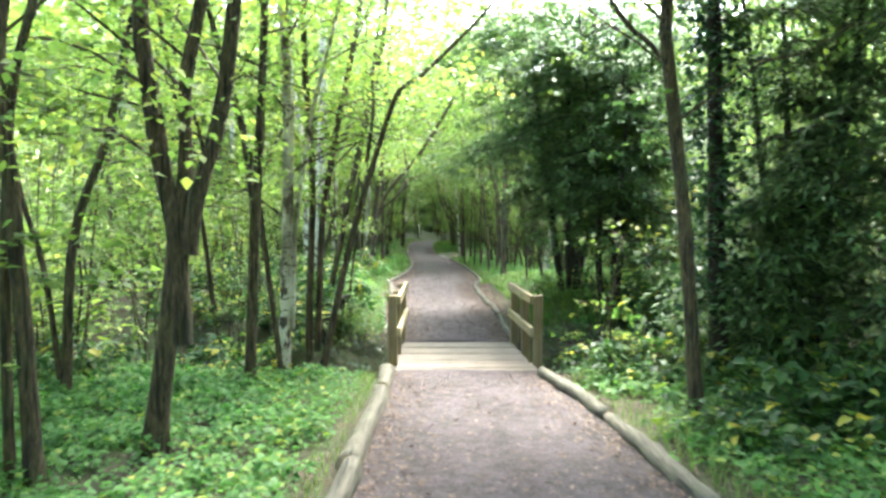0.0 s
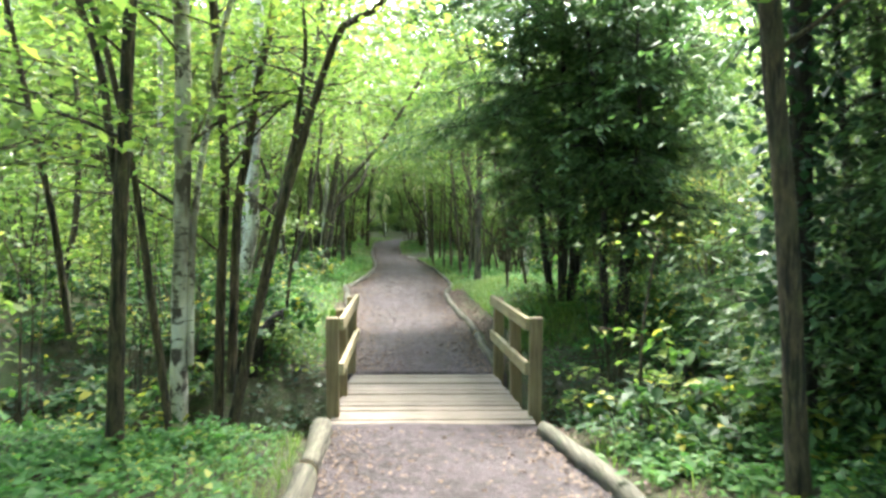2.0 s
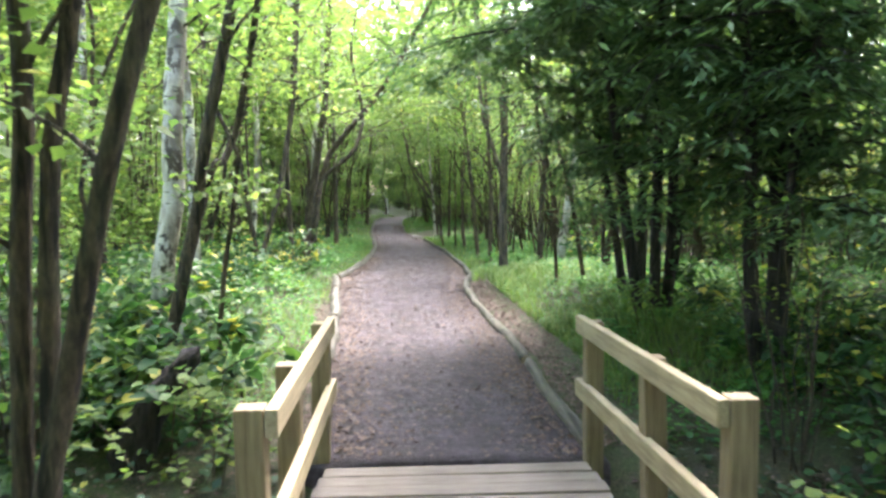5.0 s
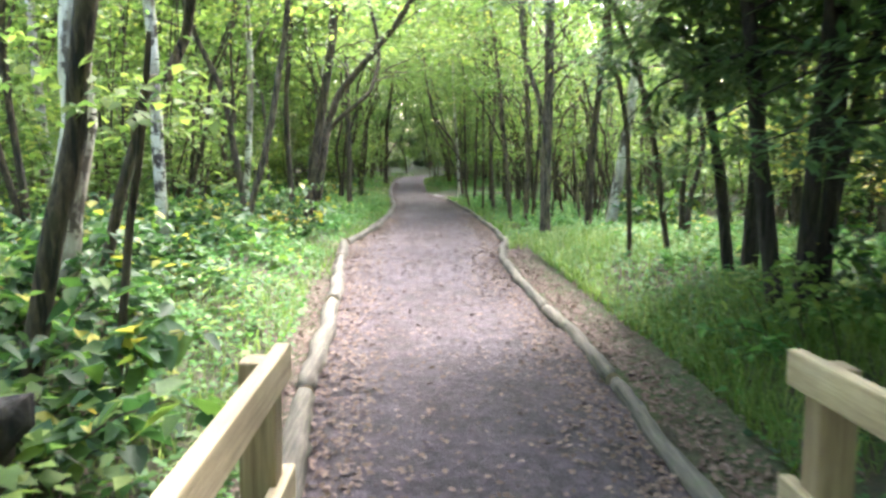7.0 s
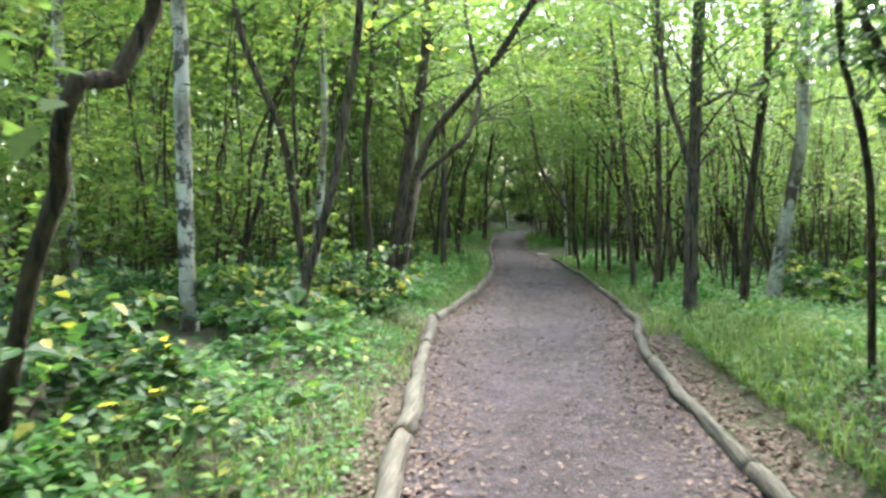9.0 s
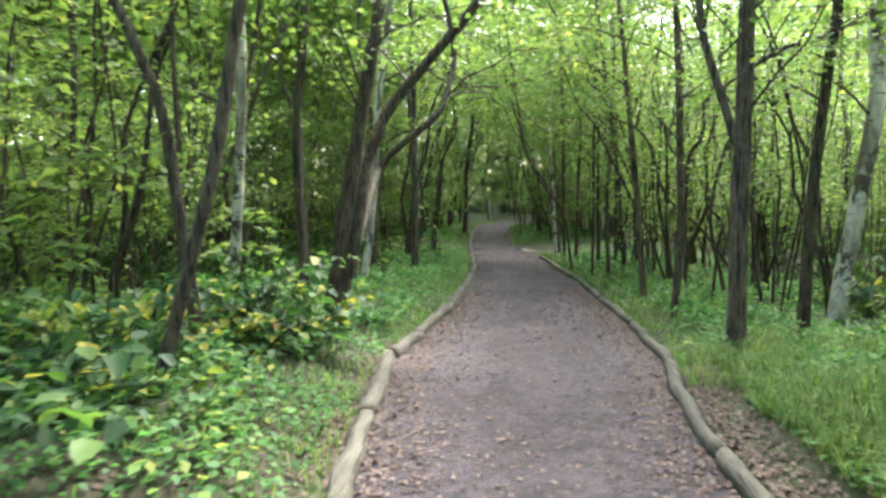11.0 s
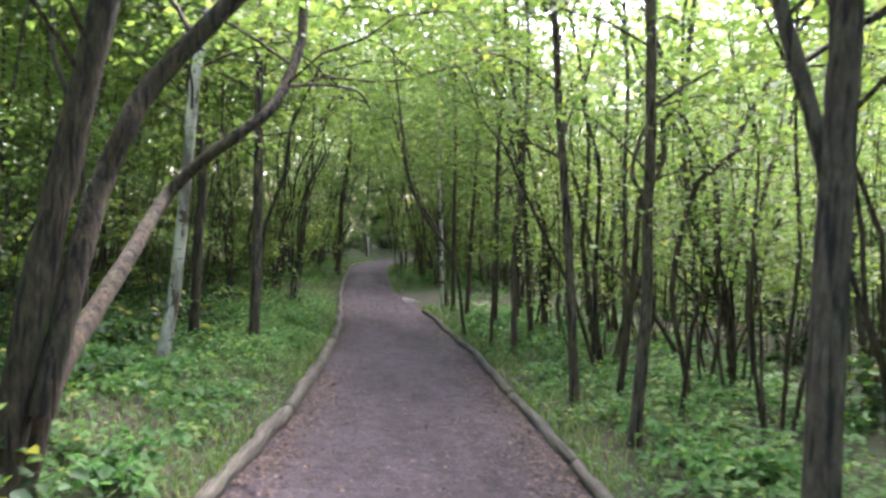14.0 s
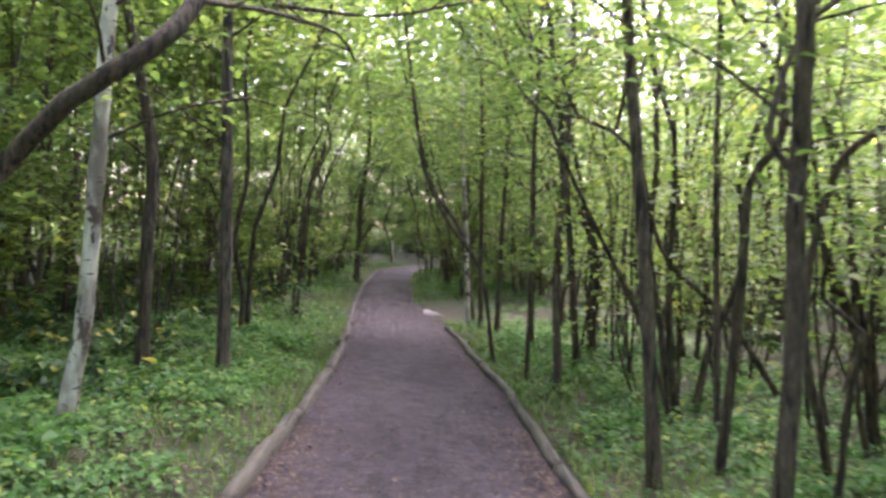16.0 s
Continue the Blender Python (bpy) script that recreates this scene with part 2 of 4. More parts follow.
def edge_r(y):
    return np.interp(y, RIGHT_Y, RIGHT_X)


def ease(v):
    v = np.clip(v, 0, 1)
    return v * v * (3 - 2 * v)


def bumps(x, y):
    return (np.sin(1.3 * x + 0.7 * y + 1) * np.sin(0.9 * y - 0.4 * x) * 0.05 + np.sin(3.1 * x - 1.9 * y) * np.sin(2.7 * y + 1.1 * x + 2) * 0.022)


def path_z(y):
    return np.interp(y, LAND_Y, LAND_Z)


def land(x, y):
    """Height of the ground: level under the path, banks beside it, a ditch under the bridge."""
    x, y = np.asarray(x, float), np.asarray(y, float)
    dl, dr = edge_l(y) - x, x - edge_r(y)
    off = np.maximum(dl, dr)
    left = 0.3 * ease((dl - 0.1) / 1.1) * np.interp(y, (10.8, 12.5, 24, 30), (0, 1, 0.8, 0.35)) + 0.18 * ease((dl - 1) / 3) * np.interp(y, (11, 13), (0, 1))
    right = 0.3 * ease((dr - 0.15) / 0.9) * np.interp(y, (11, 12.5, 17.5, 19.5), (0, 1, 1, 0.25)) + 0.1 * ease((dr - 1) / 3)
    side = np.where(dl > dr, left, right)
    rough = bumps(x, y) * ease(off / 0.8)
    ditch = -0.75 * np.exp(-((y - 9.7 - 0.12 * np.sin(x * 0.9)) / 0.7) ** 2) * ease((12 - np.abs(x)) / 6)
    return path_z(y) + np.where(off > 0, side + rough + 0.02, -0.06 + 0 * side) + ditch


def ground_at(x, y):
    return float(land(x, y))


# ---- mesh helpers ----
def mesh_from(name, verts, faces):
    """A mesh from arrays: verts (n, 3), faces (m, k) with k corners each."""
    me = bpy.data.meshes.new(name)
    verts, faces = np.asarray(verts, np.float32), np.asarray(faces, np.int32)
    me.vertices.add(len(verts))
    me.vertices.foreach_set("co", verts.ravel())
    me.loops.add(faces.size)
    me.loops.foreach_set("vertex_index", faces.ravel())
    me.polygons.add(len(faces))
    me.polygons.foreach_set("loop_start", np.arange(len(faces), dtype=np.int32) * faces.shape[1])
    me.update(calc_edges=True)
    return me


def smooth(me):
    me.polygons.foreach_set("use_smooth", np.ones(len(me.polygons), bool))
    return me


def part(name, data, mat, parent=None, label=""):
    if isinstance(data, bmesh.types.BMesh):
        me = bpy.data.meshes.new(name)
        data.to_mesh(me)
        data.free()
        data = me
    if not data.materials:
        data.materials.append(mat)
    ob = new(name, data)
    if parent is not None:
        ob.parent = parent
    return tagged(ob, label) if label else ob


def thing(name, m, label, category, group="", kind=""):
    ob = new(name)
    ob.matrix_basis = m
    ob.empty_display_size = 0.2
    return tagged(ob, label, category, group, kind)


def box(bm, size, at, bevel=0.006, turn=None):
    r = bmesh.ops.create_cube(bm, size=1, matrix=Matrix.Translation(at) @ (turn or Matrix()) @ Matrix.Diagonal((*size, 1)))
    if bevel:
        es = list({e for v in r["verts"] for e in v.link_edges})
        bmesh.ops.bevel(bm, geom=es, offset=bevel, segments=2, affect="EDGES", profile=0.6)
    return bm


def spline(points, step):
    """A smooth line through points, sampled about every step metres."""
    p = np.asarray(points, float)
    q = np.vstack([2 * p[0] - p[1], p, 2 * p[-1] - p[-2]])
    out = []
    for i in range(1, len(q) - 2):
        k = max(2, int(np.linalg.norm(q[i + 1] - q[i]) / step))
        for s in np.arange(k) / k:
            out.append(0.5 * (2 * q[i] + (q[i + 1] - q[i - 1]) * s + (2 * q[i - 1] - 5 * q[i] + 4 * q[i + 1] - q[i + 2]) * s * s + (3 * q[i] - q[i - 1] - 3 * q[i + 1] + q[i + 2]) * s ** 3))
    out.append(p[-1])
    return np.array(out)


def tube(line, radii, sides, rng, rough=0.06):
    """Vertices and quads of an uneven round stem along a line."""
    n = len(line)
    tan = np.gradient(line, axis=0)
    tan /= np.linalg.norm(tan, axis=1)[:, None] + 1e-9
    ref = np.where(np.abs(tan[:, :1]) > 0.8, [[0, 1.0, 0]], [[1.0, 0, 0]])
    u = np.cross(tan, ref)
    u /= np.linalg.norm(u, axis=1)[:, None]
    w = np.cross(tan, u)
    a = np.arange(sides) * 2 * np.pi / sides
    wob = 1 + rough * rng.standard_normal((n, sides)) + rough * np.sin(a * 2 + 1.7)[None]
    r = np.asarray(radii)[:, None] * wob
    v = line[:, None] + r[..., None] * (np.cos(a)[None, :, None] * u[:, None] + np.sin(a)[None, :, None] * w[:, None])
    i, j = np.meshgrid(np.arange(n - 1), np.arange(sides), indexing="ij")
    k = (j + 1) % sides
    f = np.stack([i * sides + j, i * sides + k, (i + 1) * sides + k, (i + 1) * sides + j], -1).reshape(-1, 4)
    return v.reshape(-1, 3), f


def joined(pieces):
    vs, fs, at = [], [], 0
    for v, f in pieces:
        vs.append(v)
        fs.append(f + at)
        at += len(v)
    return np.vstack(vs), np.vstack(fs)


def leaf_cloud(p, length, width, rng, tilt=0.5, droop=0.15, heading=None):
    """Folded leaves at points p, lying about level, with a random heading."""
    n = len(p)
    h = rng.uniform(0, 2 * np.pi, n) if heading is None else heading
    d = np.stack([np.cos(h), np.sin(h), rng.normal(-droop, tilt, n)], 1)
    d /= np.linalg.norm(d, axis=1)[:, None]
    s = np.stack([-np.sin(h), np.cos(h), rng.normal(0, tilt, n)], 1)
    s -= (s * d).sum(1)[:, None] * d
    s /= np.linalg.norm(s, axis=1)[:, None]
    up = np.cross(d, s)
    size = rng.uniform(0.65, 1.25, n)[:, None]
    L, W = length * size, width * size
    v = np.stack([p, p + d * L * 0.45 + s * W * 0.5 + up * W * 0.16, p + d * L, p + d * L * 0.45 - s * W * 0.5 + up * W * 0.16], 1)
    return v.reshape(-1, 3), np.arange(n * 4).reshape(-1, 4)


def ovate_cloud(p, length, width, rng, tilt=0.4, droop=0.2):
    """Broader folded leaves with a rounded outline, each of two halves."""
    n = len(p)
    h = rng.uniform(0, 2 * np.pi, n)
    d = np.stack([np.cos(h), np.sin(h), rng.normal(-droop, tilt, n)], 1)
    d /= np.linalg.norm(d, axis=1)[:, None]
    s = np.stack([-np.sin(h), np.cos(h), rng.normal(0, tilt, n)], 1)
    s -= (s * d).sum(1)[:, None] * d
    s /= np.linalg.norm(s, axis=1)[:, None]
    up = np.cross(d, s)
    size = rng.uniform(0.55, 1.25, n)[:, None]
    L, W = length * size, width * size
    sag = up * L * rng.uniform(0.0, 0.22, (n, 1))
    v = np.stack([p, p + d * L * 0.28 + s * W * 0.5 + up * W * 0.2, p + d * L * 0.68 + s * W * 0.36 + up * W * 0.14 - sag * 0.4, p + d * L - sag,
                  p + d * L * 0.68 - s * W * 0.36 + up * W * 0.14 - sag * 0.4, p + d * L * 0.28 - s * W * 0.5 + up * W * 0.2], 1)
    i = np.arange(n)[:, None] * 6
    return v.reshape(-1, 3), np.vstack([i + [[0, 1, 2, 3]], i + [[0, 3, 4, 5]]])


# ---- ground and path ----
def axis(parts):
    return np.unique(np.concatenate([np.arange(a, b, s) for a, b, s in parts]).round(3))


def make_ground():
    far = np.array([40, 60, 90, 150, 300, 700, 1500.0])
    xs = np.concatenate([-far[::-1], axis([(-30, -6, 1.0), (-6, 6, 0.14), (6, 31, 1.0)]), far])
    ys = np.concatenate([-far[::-1], axis([(-30, 2, 1.0), (2, 26, 0.14), (26, 45, 0.4), (45, 80, 1.2)]), far[2:] + 20])
    X, Y = np.meshgrid(xs, ys)
    Z = land(X, Y)
    n, m = X.shape
    i, j = np.meshgrid(np.arange(n - 1), np.arange(m - 1), indexing="ij")
    f = np.stack([i * m + j, i * m + j + 1, (i + 1) * m + j + 1, (i + 1) * m + j], -1).reshape(-1, 4)
    ob = part("ground", smooth(mesh_from("ground", np.stack([X, Y, Z], -1).reshape(-1, 3), f)), GROUND)
    tagged(ob, "dark woodland soil with moss and leaf litter", "ground", kind="structure")


def strip(name, y0, y1, label):
    ys = np.arange(y0, y1 + 0.01, 0.15)
    s = np.linspace(-0.04, 1.04, 15)
    Y, S = np.meshgrid(ys, s, indexing="ij")
    X = edge_l(Y) + (edge_r(Y) - edge_l(Y)) * S
    Z = path_z(Y) + 0.012 + 0.025 * (1 - (2 * S - 1) ** 2) + 0.012 * np.sin(2.3 * X + Y * 1.1) * np.sin(1.7 * Y) + 0.004 * np.sin(9 * X + 3 * Y) * np.sin(8 * Y)
    n, m = Y.shape
    v = np.stack([X, Y, Z], -1).reshape(-1, 3)
    i, j = np.meshgrid(np.arange(n - 1), np.arange(m - 1), indexing="ij")
    f = np.stack([i * m + j, i * m + j + 1, (i + 1) * m + j + 1, (i + 1) * m + j], -1).reshape(-1, 4)
    rim = np.concatenate([np.arange(m), np.arange(1, n) * m + m - 1, (n - 1) * m + np.arange(m - 2, -1, -1), np.arange(n - 2, 0, -1) * m])
    low = v[rim] - [0, 0, 0.45]
    k = len(v) + np.arange(len(rim))
    f2 = np.stack([rim, k, np.roll(k, -1), np.roll(rim, -1)], 1)
    ob = part(name, smooth(mesh_from(name, np.vstack([v, low]), np.vstack([f, f2]))), PATH_GRIT)
    tagged(ob, label, "path", kind="structure")


make_ground()
strip("path", -12, 8.72, "purplish brown grit path strewn with dead leaves")
strip("path", 10.7, 61.5, "purplish brown grit path between log edgings")


def side_path():
    s = np.linspace(0, 1, 30)
    cx, cy = -0.1 + 2.2 * s, 36.0 - 0.4 * s
    v = np.concatenate([np.stack([cx, cy - 0.55, path_z(cy) + 0.028 + 0 * s], 1), np.stack([cx, cy + 0.6, path_z(cy) + 0.028 + 0 * s], 1), np.stack([cx, cy - 0.6, path_z(cy) - 0.3], 1), np.stack([cx, cy + 0.65, path_z(cy) - 0.3], 1)])
    i = np.arange(29)
    f = np.concatenate([np.stack([i + a, i + a + 1, i + b + 1, i + b], 1) for a, b in ((0, 30), (60, 0), (30, 90))])
    tagged(part("side_path", mesh_from("side_path", v, f), PALE_GRIT), "pale grit side path branching off into the trees", "path", kind="structure")


side_path()


# ---- log edgings ----
def edging_log(y0, y1, side, r, seed, rise=0.05):
    rng = np.random.default_rng(seed)
    ys = np.linspace(y0, y1, max(4, int((y1 - y0) / 0.3)))
    xs = (edge_l(ys) if side < 0 else edge_r(ys)) + rng.normal(0, 0.012, len(ys))
    mid = np.array([(xs[0] + xs[-1]) / 2, (y0 + y1) / 2, path_z((y0 + y1) / 2)])
    line = spline(np.stack([xs, ys, path_z(ys) + rise + rng.normal(0, 0.006, len(ys))], 1) - mid, 0.12)
    rad = r * (1 + 0.08 * np.sin(np.linspace(0, 5, len(line)) + seed) + np.linspace(0.06, -0.06, len(line)) * (1 if seed % 2 else -1))
    v, f = tube(line, rad, 12, rng, 0.09)
    top = np.vstack([v, line[:1], line[-1:]])
    a, n = np.arange(12), len(v)
    caps = np.concatenate([np.stack([np.full(12, n), (a + 1) % 12, a, a], 1), np.stack([np.full(12, n + 1), n - 12 + a, n - 12 + (a + 1) % 12, n - 12 + (a + 1) % 12], 1)])
    me = bpy.data.meshes.new("edging_log")
    me.from_pydata(top.tolist(), [], f.tolist() + [c[:3].tolist() for c in caps])
    me.materials.append(LOG_WOOD)
    me.materials.append(CUT_WOOD)
    for p in me.polygons:
        p.use_smooth = p.index < len(f)
        p.material_index = 0 if p.index < len(f) else 1
    ob = part("edging_log", me, LOG_WOOD)
    ob.location = mid
    tagged(ob, "weathered grey-brown log edging half sunk beside the path", "log", "logs along the path")


LEFT_JOINTS = (-6, -3.5, -0.8, 2.1, 5.0, 7.35, 8.55), (10.75, 12.78, 15.3, 18.1, 20.15, 21.4, 23.9, 26.3, 28.6, 31, 33.4, 36, 39, 42, 45.5, 49, 53)
RIGHT_JOINTS = (-6, -3.6, -1.0, 1.6, 4.2, 6.3, 8.45), (10.8, 13.0, 14.95, 17.5, 20.0, 22.45, 24.8, 27.2, 29.4, 31.6, 33.2)
seed = 10
for side, groups in ((-1, LEFT_JOINTS), (1, RIGHT_JOINTS)):
    for joints in groups:
        for a, b in zip(joints, joints[1:]):
            seed += 1
            edging_log(a + 0.02, b - 0.02, side, (0.078 if side < 0 else 0.066) - (0.016 if a > 10.7 else 0) - (0.006 if a > 30 else 0), seed, 0.035)


# ---- footbridge ----
def footbridge():
    root = thing("footbridge", pose(0.21, 9.72, -0.06), "small timber footbridge with low handrails over a ditch", "bridge")
    rng = np.random.default_rng(4)
    for x in (-0.6, 0.0, 0.6):
        part("bearer", box(bmesh.new(), (0.1, 2.2, 0.16), (x, 0, -0.188)), POST_WOOD, root)
    for s in (-1, 1):
        ys = (-0.7, 0.05, 1.1 if s < 0 else 1.0)
        xs = (-0.78, -0.775, -0.77) if s < 0 else (0.87, 0.81, 0.755)
        for i, (x, y) in enumerate(zip(xs, ys)):
            lean = Matrix.Rotation(rng.normal(0, 0.012), 4, "Y")
            part("post", box(bmesh.new(), (0.1, 0.1, 1.32), (x, y, 0.06 + (0.0 if i else 0.02)), 0.01, lean), POST_WOOD, root, "square brown timber post")
        for z, over in ((0.69, 0.1), (0.325, 0.12)):
            a, b = Vector((xs[0] - s * 0.071, ys[0] - 0.05, z)), Vector((xs[2] - s * 0.058, ys[2] + over, z))
            turn = Matrix.Rotation(math.atan2(-(b.x - a.x), b.y - a.y), 4, "Z")
            part("rail", box(bmesh.new(), (0.045, (b - a).length, 0.1), (a + b) / 2, 0.008, turn), RAIL_WOOD, root, "pale sawn timber rail")
    n = 13
    pitch = 1.96 / n
    for i in range(n):
        k = (i + 0.5) / n
        bm = box(bmesh.new(), (1.64 - 0.19 * k + rng.uniform(-0.02, 0.02), pitch - 0.014, 0.042), (0, 0, 0), 0.006)
        ob = part("plank", bm, DECK_WOOD, root)
        ob.matrix_basis = pose(0.02 - 0.04 * k + rng.normal(0, 0.008), -0.99 + pitch * (i + 0.5), rng.normal(-0.083, 0.002), 0, 0, rng.normal(0, 0.25))


footbridge()


# ---- trees ----
BARKS = {"ash": BARK, "sapling": BARK, "grey": GREY_BARK, "birch": BIRCH}
WORDS = {"ash": "dark-barked woodland tree", "sapling": "thin leafy sapling", "grey": "grey-barked woodland tree", "birch": "white-barked birch with black patches"}


def limb(start, heading, length, rise, r, rng, sag=0.1, n=7):
    """A curved branch line and its radii."""
    t = np.linspace(0, 1, n)[:, None]
    d = np.array([math.cos(heading), math.sin(heading), 0])
    bend = np.array([-d[1], d[0], 0]) * rng.normal(0, 0.18) * length
    line = start + d * length * t + bend * t ** 2 + np.array([0, 0, 1.0]) * (rise * t - sag * t ** 2) * length + rng.normal(0, 0.03 * length, (n, 3)) * t
    return line, np.linspace(r, r * 0.2, n)


def over_path(p, head=2.45):
    """True where points hang low over the path."""
    return (p[:, 0] > edge_l(p[:, 1]) - 0.25) & (p[:, 0] < edge_r(p[:, 1]) + 0.25) & (p[:, 2] < path_z(p[:, 1]) + head)


def crowned(stems, rng, low, per_m, reach, leaves, leaf, spread, twig_r=0.011, base=None):
    """Branches off the stems and the leaves on them. stems: lists of (line, radii)."""
    wood, pts = [], []
    for line, radii in stems:
        seg = np.linalg.norm(np.diff(line, axis=0), axis=1)
        total = seg.sum()
        pos = np.concatenate([[0], np.cumsum(seg)])
        for s in np.arange(0, total, 1 / per_m):
            s += rng.uniform(0, 1 / per_m)
            if s > total:
                continue
            p = np.array([np.interp(s, pos, line[:, k]) for k in range(3)])
            if p[2] < low:
                continue
            r = min(np.interp(s, pos, radii) * 0.35, 0.016)
            size = reach * rng.uniform(0.5, 1.15) * (1 - 0.35 * s / total)
            b, br = limb(p, rng.uniform(0, 2 * np.pi), size, rng.uniform(0.3, 1.1), max(r, twig_r * 0.7), rng, rng.uniform(0.2, 0.7), 6 if base is not None else 5)
            if base is not None and over_path(b + base).any():
                continue
            wood.append(tube(b, br, 4 if base is not None else 3, rng, 0.03))
            pts.append(b[2:])
            for k in (2, 3, 4):
                c, cr = limb(b[k], rng.uniform(0, 2 * np.pi), size * rng.uniform(0.35, 0.65), rng.uniform(-0.05, 0.4), twig_r * 0.5, rng, 0.25, 4 if base is not None else 3)
                if base is not None and over_path(c + base).any():
                    continue
                wood.append(tube(c, cr, 3, rng, 0.0))
                pts.append(c[1:])
    if not pts:
        return None, None
    pts = np.vstack(pts)
    leaves = min(leaves, len(pts) * 12)
    c = pts[rng.integers(0, len(pts), leaves)]
    p = c + rng.normal(0, 1, (leaves, 3)) * [spread, spread, spread * 0.32]
    if base is not None:
        p = p[~over_path(p + base)]
    return joined(wood), leaf_cloud(p, leaf, leaf * 0.62, rng, 0.45)


def placed_tree(y, kind, stems, label, leaves=3200, low=1.9, leaf=0.085, top=8.0, reach=1.7):
    """A tree whose stems run through the given (x, z) points, and on up into its crown."""
    rng = np.random.default_rng(int(y * 100) + len(stems))
    bx = stems[0][0][0][0]
    bz = ground_at(bx, y)
    root = thing("tree", pose(bx, y, bz), label, "tree", "woodland trees")
    grown = []
    for i, (pts, r0, r1) in enumerate(stems):
        p = [np.array((q[0], q[2] if len(q) > 2 else y + rng.normal(0, 0.02) * k, q[1])) for k, q in enumerate(pts)]
        if i == 0:
            first = p[0]
            slope = (p[1] - p[0]) / max(p[1][2] - p[0][2], 0.2)
            down = first + slope * (bz - 0.12 - first[2])
            p = ([down] if first[2] > bz + 0.08 else [np.array((first[0], y, bz - 0.12))]) + p[(0 if first[2] > bz + 0.08 else 1):]
        flare = r0 > 0.04 and i == 0
        last, d = p[-1], p[-1] - p[-2]
        grow = r1 > 0.016 and last[2] > 1.6
        if grow:
            d = d / np.linalg.norm(d)
            d = np.array([d[0] * 0.7, rng.normal(0, 0.12), max(d[2], 0.5)])
            h = max(top * rng.uniform(0.75, 1.1) - last[2], 1.5) * (1 if i == 0 else 0.75)
            p += [last + d * h * 0.45 + rng.normal(0, 0.12, 3), last + np.array([d[0] * 0.8, d[1], d[2]]) * h + rng.normal(0, 0.25, 3)]
        line = spline(np.array(p) - [bx, y, bz], 0.16)
        s = np.linspace(0, 1, len(line))
        seen = len(pts) / len(p)
        radii = np.interp(s, (0, seen, 1), (r0, r1, r1 * (0.35 if grow else 0.6)))
        if flare:
            radii = radii * (1 + 0.28 * np.exp(-np.maximum(line[:, 2], 0) / 0.13))
        v, f = tube(line, radii, 10 if r0 > 0.04 else 7, rng, 0.045)
        part("trunk" if i == 0 else "stem", smooth(mesh_from("trunk", v, f)), BARKS[kind], root)
        grown.append((line, radii))
    wood, green = crowned(grown, rng, low, 2.6, reach, leaves, leaf, 0.24, base=np.array([bx, y, bz]))
    if wood is not None:
        tagged(part("branchwork", mesh_from("branchwork", *wood), BARK, root), kind="stuff")
        part("crown", mesh_from("crown", *green), LEAF, root, "loose crown of small bright green leaves")
    return root


placed_tree(5.42, "ash", [([(-1.97, 0.15), (-1.87, 0.85), (-1.82, 1.43), (-1.91, 1.85), (-1.96, 2.46), (-2.01, 2.97)], 0.083, 0.045),
        ([(-1.77, 0.71), (-1.79, 1.43), (-1.77, 1.95), (-1.76, 2.46), (-1.66, 2.97)], 0.056, 0.038),
        ([(-1.73, 1.33), (-1.67, 1.71), (-1.52, 2.29), (-1.40, 2.96)], 0.060, 0.041)], "slender dark-barked tree with several stems beside the path")
placed_tree(4.90, "ash", [([(-2.54, -0.13), (-2.59, 0.83), (-2.64, 1.70), (-2.68, 2.90)], 0.060, 0.038),
        ([(-2.70, -0.09), (-2.70, 1.18), (-2.64, 2.22), (-2.49, 2.90)], 0.038, 0.022)], "slender dark-barked tree with several stems beside the path")
placed_tree(7.10, "ash", [([(-3.40, -0.03), (-3.30, 1.35), (-2.98, 2.30), (-2.79, 3.19)], 0.050, 0.025),
        ([(-3.43, 0.02), (-3.56, 1.09), (-3.79, 2.00)], 0.030, 0.020)], "slender dark-barked tree with several stems beside the path")
placed_tree(8.05, "ash", [([(-1.96, 0.07), (-1.90, 1.35), (-1.84, 2.40), (-1.77, 3.71)], 0.060, 0.035),
        ([(-1.91, 1.61), (-1.96, 1.98), (-2.05, 2.51), (-2.23, 3.14)], 0.030, 0.020)], "slender dark-barked tree with several stems beside the path")
placed_tree(8.96, "birch", [([(-1.80, -0.06), (-1.76, 1.13), (-1.73, 2.14), (-1.73, 3.14)], 0.075, 0.060),
        ([(-1.70, 0.31), (-1.65, 1.53), (-1.50, 2.46), (-1.44, 2.78)], 0.030, 0.020)], "white-barked birch with black patches with several stems beside the path")
placed_tree(9.60, "ash", [([(-1.63, -0.06), (-1.60, 1.08), (-1.58, 1.98), (-1.65, 3.32)], 0.048, 0.036),
        ([(-1.52, -0.06), (-1.46, 1.53), (-1.39, 1.98), (-1.25, 2.74), (-1.14, 3.32)], 0.044, 0.032)], "slender dark-barked tree with several stems beside the path")
placed_tree(8.97, "ash", [([(-1.28, 0.22), (-1.13, 0.92), (-0.97, 1.53), (-0.70, 2.43), (-0.48, 2.99), (-0.27, 3.16)], 0.048, 0.028),
        ([(-0.86, 2.18), (-0.78, 2.75), (-0.80, 3.15)], 0.024, 0.016)], "slender dark-barked tree with several stems beside the path")
placed_tree(8.60, "ash", [([(-1.80, 0.23), (-1.94, 1.34), (-2.02, 1.95), (-2.16, 2.66), (-2.25, 2.96)], 0.035, 0.020),
        ([(-2.49, 0.62), (-2.59, 1.45), (-2.69, 1.87)], 0.030, 0.020)], "slender dark-barked tree with several stems beside the path")
